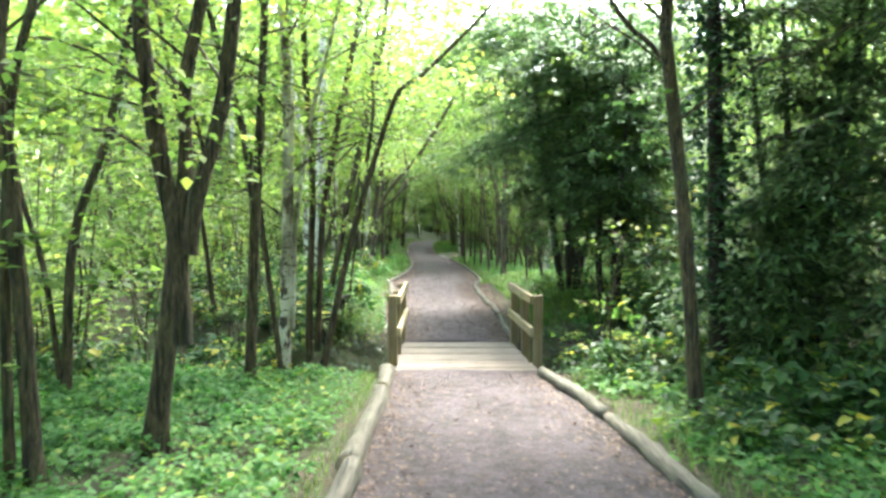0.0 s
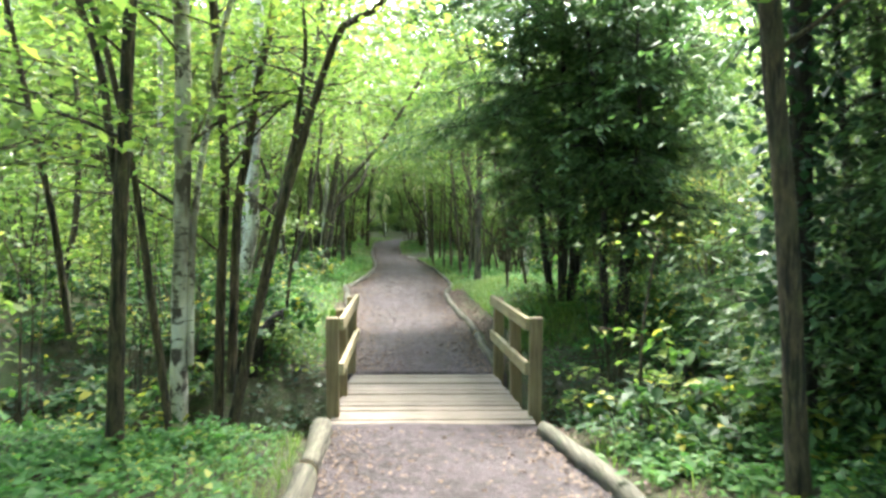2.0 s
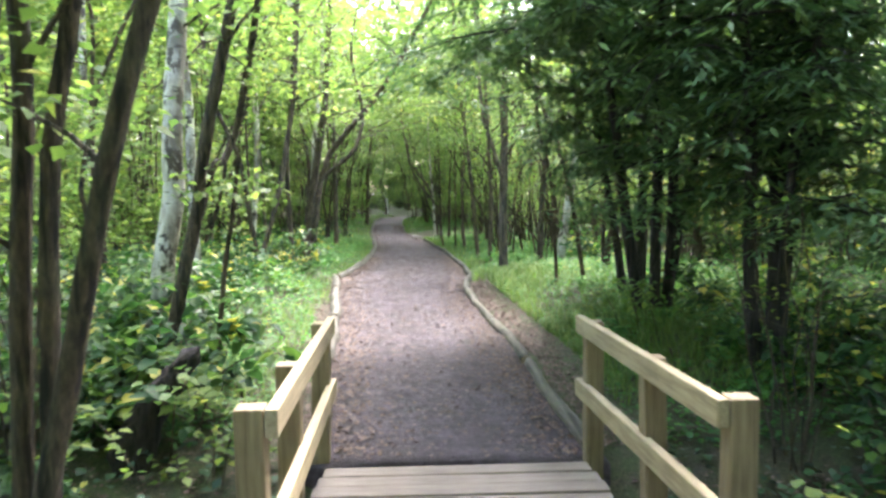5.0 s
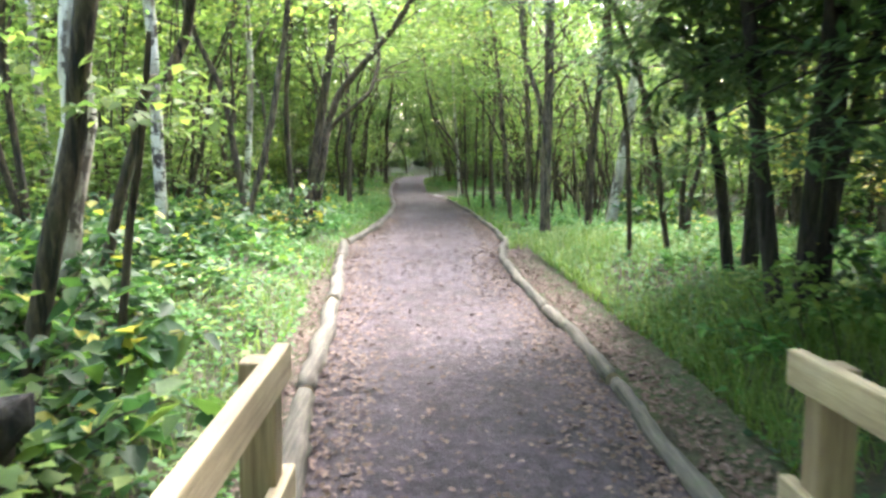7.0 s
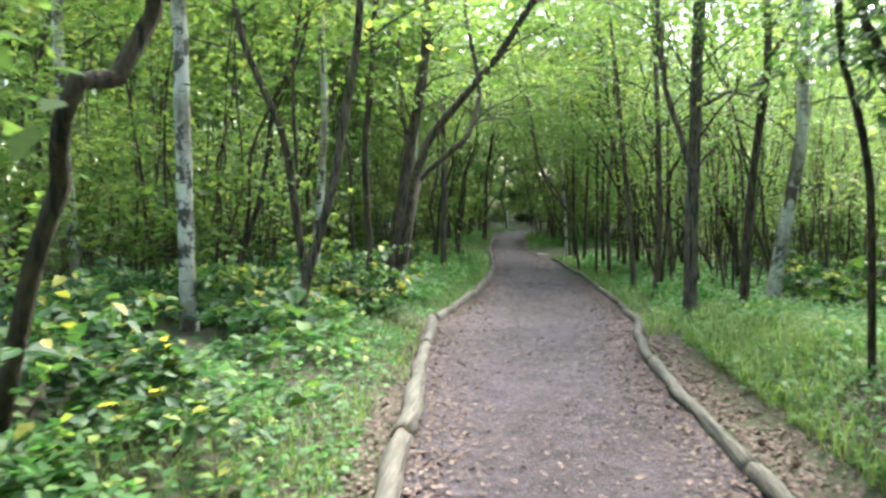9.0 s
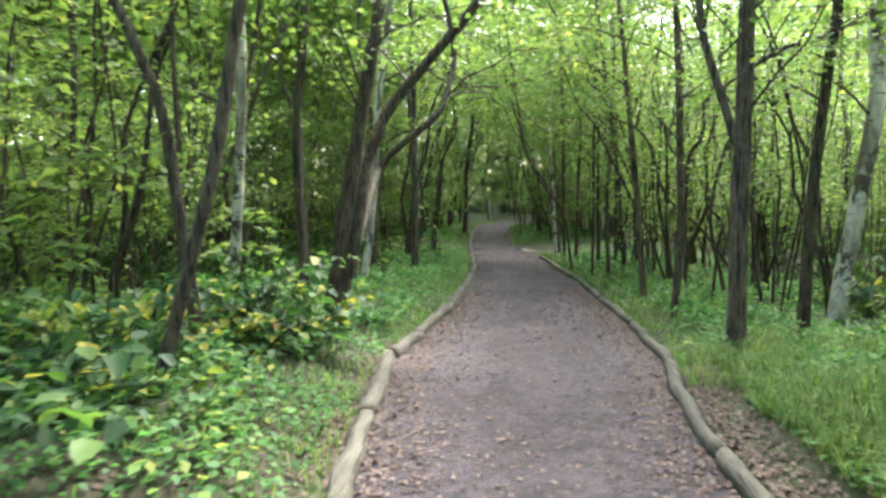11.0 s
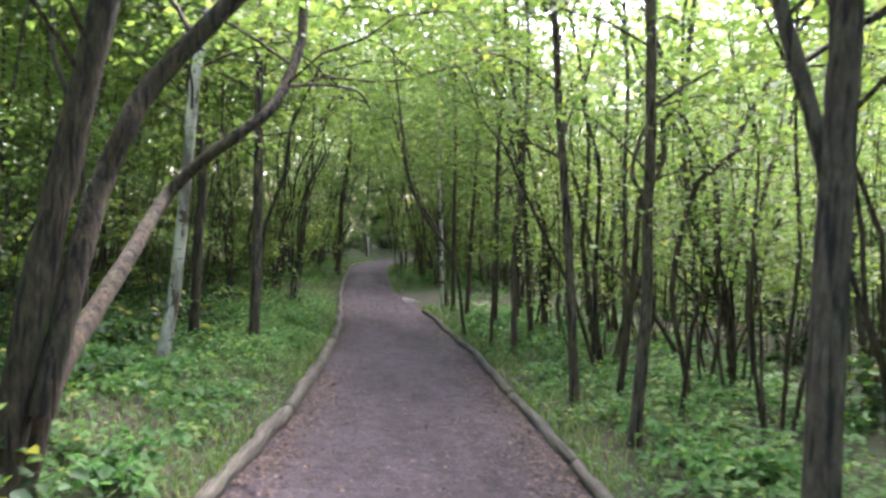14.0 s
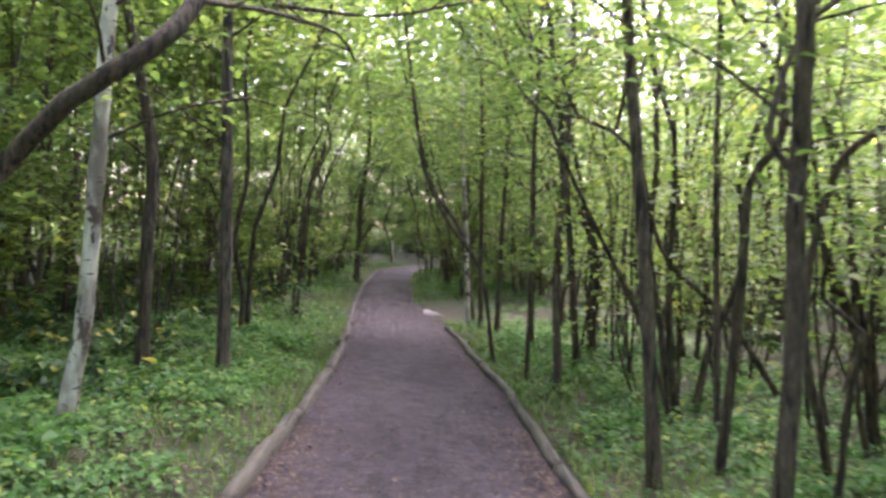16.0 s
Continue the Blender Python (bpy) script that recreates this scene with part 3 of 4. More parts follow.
placed_tree(6.73, "ash", [([(2.15, 0.09), (2.05, 1.36), (1.96, 2.22), (1.83, 3.04), (1.86, 3.30)], 0.065, 0.050),
        ([(1.83, 2.91), (1.68, 3.08), (1.46, 3.30)], 0.025, 0.020)], "slender dark-barked tree with several stems beside the path")
placed_tree(13.13, "birch", [([(-2.19, 0.23), (-2.11, 0.85), (-2.04, 1.38), (-2.04, 1.90)], 0.100, 0.075)], "stout birch with black and white patched bark")
placed_tree(11.87, "ash", [([(-1.66, 0.56), (-1.58, 0.93), (-1.51, 1.30), (-1.42, 1.80)], 0.050, 0.035)], "slender dark-barked tree beside a birch")
placed_tree(12.06, "sapling", [([(-1.39, 0.63), (-1.36, 0.94), (-1.32, 1.14), (-1.29, 1.37), (-1.25, 1.61), (-1.23, 1.70)], 0.022, 0.014)], "thin leafy sapling beside the path", 420, 1.35, 0.08, 3.0, 0.4)
placed_tree(17.00, "birch", [([(-2.91, 0.81), (-2.93, 1.76), (-2.97, 2.94)], 0.065, 0.055)], "white-barked birch with black patches beside the path")
placed_tree(18.50, "birch", [([(-4.75, 0.74), (-4.82, 1.82), (-4.87, 3.01)], 0.060, 0.050)], "white-barked birch with black patches beside the path")
placed_tree(13.81, "ash", [([(-2.18, 0.53), (-2.06, 0.98), (-1.96, 1.29), (-1.93, 1.41), (-1.82, 1.65), (-1.69, 1.95)], 0.040, 0.030)], "slender dark-barked tree leaning over brambles")
placed_tree(17.60, "grey", [([(-2.09, 0.71), (-1.89, 1.42), (-1.77, 2.08), (-1.64, 2.77)], 0.041, 0.027)], "grey-barked tree beside the path")
placed_tree(18.60, "ash", [([(-2.49, 0.91), (-2.62, 1.78), (-2.75, 2.17), (-3.00, 2.71), (-3.11, 3.20)], 0.046, 0.029),
        ([(-2.51, 1.56), (-2.53, 2.49), (-2.44, 3.18)], 0.019, 0.013)], "slender dark-barked tree with several stems beside the path")
placed_tree(20.75, "ash", [([(-1.97, 0.42), (-1.88, 1.10, 20.80), (-1.76, 1.89, 20.90), (-1.65, 2.62, 21.00), (-1.59, 3.14, 21.10)], 0.08, 0.055),
        ([(-1.83, 0.5, 20.75), (-1.75, 1.26, 20.95), (-1.71, 1.65, 21.15), (-1.62, 1.85, 21.15), (-1.54, 2.11, 21.3), (-0.97, 2.80, 21.40), (-0.61, 3.24, 21.40)], 0.062, 0.042),
        ([(-1.93, 0.15, 20.8), (-1.88, 0.62, 21.0), (-1.90, 1.13, 22.00), (-1.92, 1.6, 22.97), (-1.6, 1.89, 22.87), (-1.28, 2.17, 23.01), (-1.16, 2.44, 23.23), (-1.08, 3.10, 23.60)], 0.058, 0.034),
        ([(-1.16, 2.44, 23.23), (-0.95, 2.6, 24.0), (-0.68, 2.68, 24.8), (-0.57, 2.52, 24.9)], 0.018, 0.009),
        ([(-1.0, 2.7, 24.2), (-0.40, 2.76, 24.60), (0.12, 2.97, 25.00), (0.70, 3.20, 25.40)], 0.014, 0.007)], "dark-barked tree with several stems leaning over the path")
placed_tree(20.36, "grey", [([(1.55, -0.00), (1.56, 1.14), (1.59, 2.21), (1.58, 2.93)], 0.084, 0.056),
        ([(1.58, 1.43), (1.43, 1.96), (1.27, 2.46), (1.18, 2.92)], 0.040, 0.024),
        ([(1.66, 2.33), (1.90, 2.47), (2.25, 2.56), (2.53, 2.72)], 0.020, 0.014)], "grey-barked tree with several stems beside the path")
placed_tree(21.36, "birch", [([(2.71, -0.14), (2.84, 0.68), (2.96, 1.45), (3.04, 2.18), (3.10, 3.00)], 0.090, 0.060)], "white-barked birch with black patches beside the path")
placed_tree(20.90, "ash", [([(2.28, 0.05), (2.34, 1.32), (2.45, 2.31), (2.49, 3.10)], 0.060, 0.045)], "slender dark-barked tree beside the path")
placed_tree(15.74, "ash", [([(1.66, 0.43), (1.61, 1.36), (1.54, 1.82), (1.44, 2.31)], 0.025, 0.018)], "slender dark-barked tree beside the path")
placed_tree(15.57, "ash", [([(1.98, 0.29), (1.80, 1.29), (1.63, 1.97), (1.45, 2.48)], 0.030, 0.020)], "slender dark-barked tree beside the path")
placed_tree(20.56, "birch", [([(-2.84, 0.89), (-2.79, 1.48), (-2.74, 2.22), (-2.74, 2.96)], 0.050, 0.040)], "white-barked birch with black patches beside the path")
placed_tree(20.35, "ash", [([(-2.16, 0.59), (-2.19, 1.30), (-2.20, 2.01), (-2.12, 2.79)], 0.045, 0.030)], "slender dark-barked tree beside the path")
placed_tree(22.94, "grey", [([(1.57, 0.28), (1.60, 0.96), (1.58, 1.58), (1.53, 2.45)], 0.049, 0.035),
        ([(1.55, 1.71), (1.44, 1.85), (1.51, 2.15), (1.67, 2.46)], 0.021, 0.010)], "grey-barked tree with several stems beside the path")
placed_tree(24.40, "grey", [([(1.40, 0.19), (1.34, 0.93), (1.26, 1.81), (1.15, 2.86)], 0.049, 0.032)], "grey-barked tree beside the path")
placed_tree(26.60, "ash", [([(3.14, 0.04), (2.70, 0.67), (2.17, 1.16), (1.95, 1.65), (1.83, 2.05), (1.62, 2.35), (1.30, 2.49), (1.06, 2.84), (0.85, 3.03), (0.80, 3.33)], 0.034, 0.015),
        ([(1.62, 2.35), (1.68, 2.66), (1.72, 3.06), (1.83, 3.42)], 0.02, 0.012)], "slender dark-barked tree with crooked stems beside the path", 900)
placed_tree(26.00, "ash", [([(1.98, -0.01), (1.72, 0.74), (1.37, 1.38), (1.07, 1.98), (0.87, 2.34), (0.67, 2.66), (0.42, 3.21)], 0.028, 0.013)], "slender dark-barked tree with crooked stems beside the path", 800)
placed_tree(24.50, "ash", [([(1.90, 0.2), (1.96, 1.05), (2.01, 1.74), (2.13, 1.96), (2.19, 2.21), (2.22, 2.50), (2.37, 2.82)], 0.036, 0.02)], "slender dark-barked tree with crooked stems beside the path", 1200)
placed_tree(23.50, "ash", [([(2.12, 0.1), (2.17, 0.67), (2.21, 0.93), (2.07, 1.09), (1.97, 1.36)], 0.024, 0.015)], "slender dark-barked tree with crooked stems beside the path", 300)
placed_tree(24.20, "ash", [([(2.38, 0.2), (2.23, 0.94), (2.37, 1.75), (2.46, 1.97), (2.69, 2.18), (3.0, 2.6)], 0.03, 0.02)], "slender dark-barked tree with crooked stems beside the path", 900)
placed_tree(28.50, "ash", [([(1.13, 0.0), (1.14, 0.97), (1.13, 2.26)], 0.03, 0.02)], "slender dark-barked tree beside the path", 1200)
placed_tree(27.50, "grey", [([(1.31, 0.0), (1.26, 1.20), (1.32, 2.06)], 0.045, 0.03)], "grey-barked tree beside the path", 1200)
placed_tree(29.50, "ash", [([(0.79, 0.0), (0.63, 0.91), (0.18, 1.54), (-0.09, 2.10), (-0.21, 2.66)], 0.03, 0.017)], "slender dark-barked tree with crooked stems beside the path", 800)
placed_tree(25.40, "grey", [([(2.18, 0.04), (2.14, 1.07), (2.09, 2.13), (2.09, 2.93)], 0.03, 0.02)], "grey-barked tree beside the path", 1500)
placed_tree(25.00, "birch", [([(-2.5, 0.18), (-2.42, 0.8), (-2.33, 1.91), (-2.25, 2.89)], 0.064, 0.05)], "white-barked birch with black patches beside the path")
placed_tree(27.10, "ash", [([(-2.74, 0.20), (-2.72, 1.2), (-2.70, 2.16)], 0.065, 0.05)], "slender dark-barked tree beside the path")
placed_tree(27.50, "grey", [([(-2.08, 0.10), (-2.07, 1.38), (-2.09, 3.08)], 0.070, 0.055)], "grey-barked tree beside the path")
placed_tree(44.00, "ash", [([(-2.23, -0.33), (-2.18, 0.98), (-2.16, 2.19)], 0.100, 0.060),
        ([(-2.14, 0.98), (-1.76, 1.60)], 0.040, 0.030)], "slender dark-barked tree with several stems beside the path")
placed_tree(33.50, "birch", [([(0.70, -0.14), (0.63, 1.21), (0.52, 3.00)], 0.050, 0.030)], "white-barked birch with black patches beside the path")
placed_tree(33.00, "ash", [([(0.89, -0.13), (0.86, 1.22), (0.83, 2.95)], 0.050, 0.030)], "slender dark-barked tree beside the path")
placed_tree(32.50, "ash", [([(1.13, -0.16), (1.16, 1.24), (1.21, 2.90)], 0.050, 0.030)], "slender dark-barked tree beside the path")
placed_tree(31.00, "ash", [([(1.50, -0.13), (1.47, 1.27), (1.46, 2.74)], 0.050, 0.030)], "slender dark-barked tree beside the path")
placed_tree(31.00, "ash", [([(1.87, -0.04), (1.86, 1.28), (1.86, 2.76)], 0.050, 0.030)], "slender dark-barked tree beside the path")
placed_tree(29.00, "ash", [([(1.78, 0.01), (1.67, 1.30), (1.53, 2.52)], 0.050, 0.030)], "slender dark-barked tree beside the path")
placed_tree(34.00, "ash", [([(0.79, 0.01), (0.54, 1.40), (0.06, 2.11), (-0.23, 3.03)], 0.050, 0.025)], "slender dark-barked tree beside the path")
placed_tree(8.40, "grey", [([(1.78, 0.04), (1.78, 0.65), (1.87, 1.17), (1.93, 1.40)], 0.016, 0.009)], "thin pale sapling at the edge of the ditch", 60, 0.6, 0.07, 2.2, 0.4)


def wild_tree(kind, height, r, leaves, leaf, low, seed, mat, stems=1, arching=0.0):
    """A slender woodland tree at the origin, to be copied about the wood."""
    rng = np.random.default_rng(seed)
    root = thing("tree", pose(0, 0, 0), WORDS[kind] + " among the wood", "tree", "woodland trees")
    grown = []
    for i in range(stems):
        a, lean = rng.uniform(0, 6.28), rng.uniform(0.02, 0.09) * (1 if stems == 1 else 2.6)
        k = np.linspace(0, 1, 10)
        h = height * rng.uniform(0.75, 1)
        if arching:
            a, lean = rng.normal(0, 0.25), arching * rng.uniform(0.7, 1.2)
        p = np.stack([np.cos(a) * lean * h * k ** (2 if arching else 1.2), np.sin(a) * lean * h * k ** (2 if arching else 1.2), -0.15 + h * k], 1) + rng.normal(0, 0.011 * h, (10, 3)) * [[1, 1, 0]] * np.minimum(4 * k, 1)[:, None] + np.cumsum(rng.normal(0, 0.011 * h, (10, 3)) * [[1, 1, 0]], axis=0) * np.minimum(4 * k, 1)[:, None]
        if stems > 1:
            p[:, :2] += np.array([np.cos(a), np.sin(a)]) * 0.12
        line = spline(p, 0.45)
        radii = np.linspace(r, r * 0.25, len(line)) * (1 + 0.5 * np.exp(-np.maximum(line[:, 2], 0) / 0.15))
        part("trunk" if i == 0 else "stem", smooth(mesh_from("trunk", *tube(line, radii, 7, rng, 0.04))), BARKS[kind], root)
        grown.append((line, radii))
    wood, green = crowned(grown, rng, low, 1.7 / stems ** 0.5, 1.7, leaves, leaf, 0.3)
    tagged(part("branchwork", mesh_from("branchwork", *wood), BARK, root), kind="stuff")
    part("crown", mesh_from("crown", *green), mat, root)
    return root


TAKEN = [(o.location.x, o.location.y) for o in bpy.data.objects if o.name.split(".")[0] == "tree"]


def place(t, m, fresh):
    """Move a tree not yet used to the pose m, or copy one that stands."""
    if t in fresh:
        fresh.discard(t)
        t.matrix_basis = m
    else:
        keep = t.matrix_basis.copy()
        t.matrix_basis = Matrix()
        copy_thing(t, m)
        t.matrix_basis = keep


def scatter_trees():
    rng = np.random.default_rng(77)
    near = [wild_tree(k, h, r, 2500, 0.102, lo, s, LEAF, st) for k, h, r, lo, s, st in
            (("ash", 8.5, 0.045, 1.4, 1, 1), ("ash", 7.5, 0.035, 1.2, 2, 3), ("birch", 10, 0.055, 2.4, 3, 1), ("grey", 9, 0.05, 1.5, 4, 1), ("ash", 7, 0.03, 1.0, 5, 4))]
    far = [wild_tree(k, h, r, 1400, 0.205, lo, s, HAZED_LEAF, st) for k, h, r, lo, s, st in
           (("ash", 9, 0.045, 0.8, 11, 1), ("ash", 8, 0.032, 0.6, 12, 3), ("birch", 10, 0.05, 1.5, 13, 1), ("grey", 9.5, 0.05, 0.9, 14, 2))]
    arch = [wild_tree("ash", h, r, 1500, 0.11, lo, s, LEAF, st, 0.36) for h, r, lo, s, st in ((7.5, 0.036, 3.0, 21, 2), (7.2, 0.028, 3.0, 22, 3), (8.0, 0.04, 3.2, 23, 2))]
    spots, fresh = list(TAKEN), set(near + far + arch)
    for side in (-1, 1):
        y = 15.5 if side < 0 else 17.0
        while y < 54:
            out = rng.uniform(1.7, 2.9) if y < 27 else rng.uniform(0.5, 2.0)
            x = edge_l(y) - out if side < 0 else edge_r(y) + out
            if not (abs(y - 9.7) < 1.1 or side > 0 and (4.5 < y < 14.5 or 33.5 < y < 37.5) or any((x - a) ** 2 + (y - b) ** 2 < 0.3 for a, b in spots)):
                spots.append((x, y))
                turn = (0 if side < 0 else 180) + rng.normal(0, 55)
                sc = rng.uniform(0.8, 1.15)
                place(arch[rng.integers(3)], pose(x, y, ground_at(x, y), 0, 0, turn) @ Matrix.Diagonal((sc, sc, sc, 1)), fresh)
            y += rng.uniform(3.2, 5.2) if y < 27 else rng.uniform(2.2, 4.0)
    for n, side, y0, y1, o0, o1 in ((5, 1, 23, 34, 1.1, 4.0), (9, -1, 26, 40, 1.4, 4.0), (10, -1, 40, 66, 0.8, 3), (10, 1, 40, 66, 0.8, 3)):
        for _ in range(n):
            y, out = rng.uniform(y0, y1), rng.uniform(o0, o1)
            x = edge_l(y) - out if side < 0 else edge_r(y) + out
            if any((x - a) ** 2 + (y - b) ** 2 < 0.25 for a, b in spots):
                continue
            spots.append((x, y))
            sc = rng.uniform(0.7, 1.0)
            place(near[(1, 4)[rng.integers(2)]], pose(x, y, ground_at(x, y), 0, 0, rng.uniform(0, 360)) @ Matrix.Diagonal((sc, sc, sc, 1)), fresh)
    for tries in range(9000):
        y = rng.uniform(-7, 84)
        side = -1 if rng.random() < 0.5 else 1
        out = 1.0 + abs(rng.normal(0, 1)) * 7.0
        x = edge_l(y) - out if side < 0 else edge_r(y) + out
        if abs(y - 9.7) < 1.0 and out < 6 or out > 22:
            continue
        if y < 27 and out < 2.3 or y < 1.5 and out < 3.5:
            continue
        if side > 0 and 6.5 < y < 15 and out < 4.5 or side > 0 and 33 < y < 38 and out < 2.4:
            continue
        gap = (1.0 if out < 6 else 1.7) * float(np.interp(y, (2, 13, 18), (1.9, 1.6, 1.0)))
        if any((x - a) ** 2 + (y - b) ** 2 < gap * gap for a, b in spots):
            continue
        spots.append((x, y))
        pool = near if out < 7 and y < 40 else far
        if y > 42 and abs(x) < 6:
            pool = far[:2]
        sc = rng.uniform(0.75, 1.2)
        place(pool[rng.integers(len(pool))], pose(x, y, ground_at(x, y), 0, 0, rng.uniform(0, 360)) @ Matrix.Diagonal((sc, sc, sc * rng.uniform(0.9, 1.1), 1)), fresh)
        if len(spots) > 298:
            break


scatter_trees()


def hazel(seed, height, stems, leaves, leaf, mat, low=0.7):
    """A coppiced shrub at the origin: many thin crooked stems from one stool."""
    rng = np.random.default_rng(seed)
    root = thing("coppiced_shrub", pose(0, 0, 0), "many-stemmed coppiced shrub with thin crooked brown stems", "shrub", "coppiced shrubs in the wood")
    grown = []
    for i in range(stems):
        a, h = rng.uniform(0, 6.28), height * rng.uniform(0.6, 1.0)
        n = 7
        way = np.cumsum(np.stack([np.cos(a + rng.normal(0, 0.9, n)), np.sin(a + rng.normal(0, 0.9, n))], 1) * rng.uniform(0.02, 0.13, (n, 1)) * h / 2, axis=0)
        way += np.array([np.cos(a), np.sin(a)]) * 0.1
        line = spline(np.column_stack([way, np.linspace(-0.12, h, n)]), 0.3)
        radii = np.linspace(rng.uniform(0.009, 0.019), 0.005, len(line))
        part("stem", smooth(mesh_from("stem", *tube(line, radii, 5, rng, 0.07))), (BARK, GREY_BARK)[i % 3 == 2], root)
        grown.append((line, radii))
    wood, green = crowned(grown, rng, low, 1.3, 0.95, leaves, leaf, 0.2, 0.008)
    tagged(part("branchwork", mesh_from("branchwork", *wood), BARK, root), kind="stuff")
    part("crown", mesh_from("crown", *green), mat, root)
    return root


def scatter_hazels():
    rng = np.random.default_rng(41)
    protos = [hazel(s, h, n, lv, 0.085, LEAF) for s, h, n, lv in ((1, 4.6, 6, 900), (2, 3.6, 8, 850), (3, 5.2, 5, 900), (4, 2.9, 7, 700))]
    protos += [hazel(s, h, n, 260, 0.08, LEAF, 1.2) for s, h, n in ((5, 3.4, 9), (6, 2.6, 10))]
    fresh, spots = set(protos), []
    for x, y, k, sc in ((-2.2, 10.75, 5, 0.7), (-2.9, 11.6, 4, 0.8), (-2.6, 10.1, 5, 0.7), (-3.3, 9.3, 4, 0.85), (2.2, 10.9, 5, 0.65)):
        spots.append((x, y))
        place(protos[k], pose(x, y, ground_at(x, y), 0, 0, 70 * x) @ Matrix.Diagonal((sc, sc, sc, 1)), fresh)
    for n, side, y0, y1, o0, o1 in ((13, 1, 21.5, 31, 1.2, 3.0), (12, 1, 31, 38, 2.2, 7), (9, 1, 21.5, 31, 3.0, 6), (14, 1, 6, 15, 4.6, 9), (30, -1, 22.5, 40, 1.9, 6.5), (10, -1, 15, 22, 2.6, 6.5), (14, 1, 15, 21.5, 3.2, 7), (16, 1, 38, 54, 0.8, 4), (16, -1, 40, 56, 0.8, 4), (8, -1, 2, 9, 3.2, 7)):
        for _ in range(n * 3):
            y, out = rng.uniform(y0, y1), o0 + (o1 - o0) * rng.random()
            x = edge_l(y) - out if side < 0 else edge_r(y) + out
            if any((x - a) ** 2 + (y - b) ** 2 < 0.45 for a, b in spots + TAKEN) or len([1 for q in spots if q[0] * side > 0 and y0 <= q[1] <= y1]) + (0 if o0 != 3.0 else -13) >= n:
                continue
            spots.append((x, y))
            sc = rng.uniform(0.75, 1.2)
            place(protos[rng.integers(4) if out > 3 or y < 21 or y > 36 else (rng.integers(4, 6) if rng.random() < 0.65 else rng.integers(4))], pose(x, y, ground_at(x, y), 0, 0, rng.uniform(0, 360)) @ Matrix.Diagonal((sc, sc, sc, 1)), fresh)


scatter_hazels()


# ---- yews ----
def yew(x, y, height, spread, seed, sprays, stems, low, needle=0.13):
    rng = np.random.default_rng(seed)
    z = ground_at(x, y)
    root = thing("yew", pose(x, y, z), "dark evergreen yew with drooping needled boughs", "tree", "yews along the path")
    sprays_at, heads, wood = [], [], []
    for i in range(stems):
        a = rng.uniform(0, 6.28)
        k = np.linspace(0, 1, 6)[:, None]
        lean = rng.uniform(0.04, 0.2)
        p = np.hstack([np.cos(a) * (0.1 + lean * height * k), np.sin(a) * (0.1 + lean * height * k), -0.1 + height * rng.uniform(0.8, 1) * k]) + rng.normal(0, 0.06, (6, 3)) * k
        line = spline(p, 0.3)
        radii = np.linspace(rng.uniform(0.045, 0.08), 0.015, len(line))
        part("trunk" if i == 0 else "stem", smooth(mesh_from("trunk", *tube(line, radii, 8, rng, 0.07))), YEW_BARK, root)
        for s in np.arange(low, line[-1][2], 0.13):
            q = line[np.argmin(abs(line[:, 2] - s))]
            size = spread * rng.uniform(0.45, 1.1) * (1.15 - 0.6 * s / height)
            b, br = limb(q, rng.uniform(0, 6.28), size, rng.uniform(0.25, 0.6), 0.014, rng, rng.uniform(0.45, 0.85))
            if over_path(b + [x, y, z], 2.3).any():
                continue
            wood.append(tube(b, br, 4, rng, 0.03))
            for t in (1, 2, 3, 4, 5, 6):
                for _ in range(3):
                    h = rng.uniform(0, 6.28)
                    c, cr = limb(b[t], h, rng.uniform(0.25, 0.55), rng.uniform(-0.15, 0.2), 0.004, rng, 0.45, 5)
                    if over_path(c + [x, y, z], 2.3).any():
                        continue
                    wood.append(tube(c[::2], cr[::2], 3, rng, 0))
                    sprays_at.append(c[1:])
                    heads.append(np.full(4, h))
    pts, heads = np.vstack(sprays_at), np.concatenate(heads)
    pick = rng.integers(0, len(pts), sprays)
    c = pts[pick] + rng.normal(0, 1, (sprays, 3)) * [0.05, 0.05, 0.025]
    tagged(part("branchwork", mesh_from("branchwork", *joined(wood)), YEW_BARK, root), kind="stuff")
    part("crown", mesh_from("crown", *leaf_cloud(c, needle, needle * 0.27, rng, 0.3, 0.4, heads[pick] + rng.normal(0, 0.7, sprays))), YEW_LEAF, root, "flat sprays of dark green needles")


yew(2.15, 13.5, 5.6, 2.6, 31, 46000, 4, 1.5)
yew(2.5, 11.9, 5.0, 1.5, 32, 22000, 4, 1.1)
yew(2.35, 14.9, 4.2, 1.7, 44, 10000, 2, 1.8)
yew(3.9, 8.7, 6.0, 1.5, 33, 26000, 4, 0.7)
yew(4.7, 6.7, 5.5, 1.6, 35, 18000, 3, 0.4)
yew(5.5, 8.3, 5.5, 1.7, 41, 14000, 3, 0.3)
yew(3.3, 7.9, 2.4, 1.0, 42, 9000, 3, 0.15)
for x, y, h, seed in ((-1.0, 66, 6.5, 36), (2.6, 65, 7.0, 37), (-4.2, 65.5, 6.0, 38), (6.5, 67, 7.0, 39)):
    yew(x, y, h, 2.4, seed, 7000, 3, 0.15, 0.36)


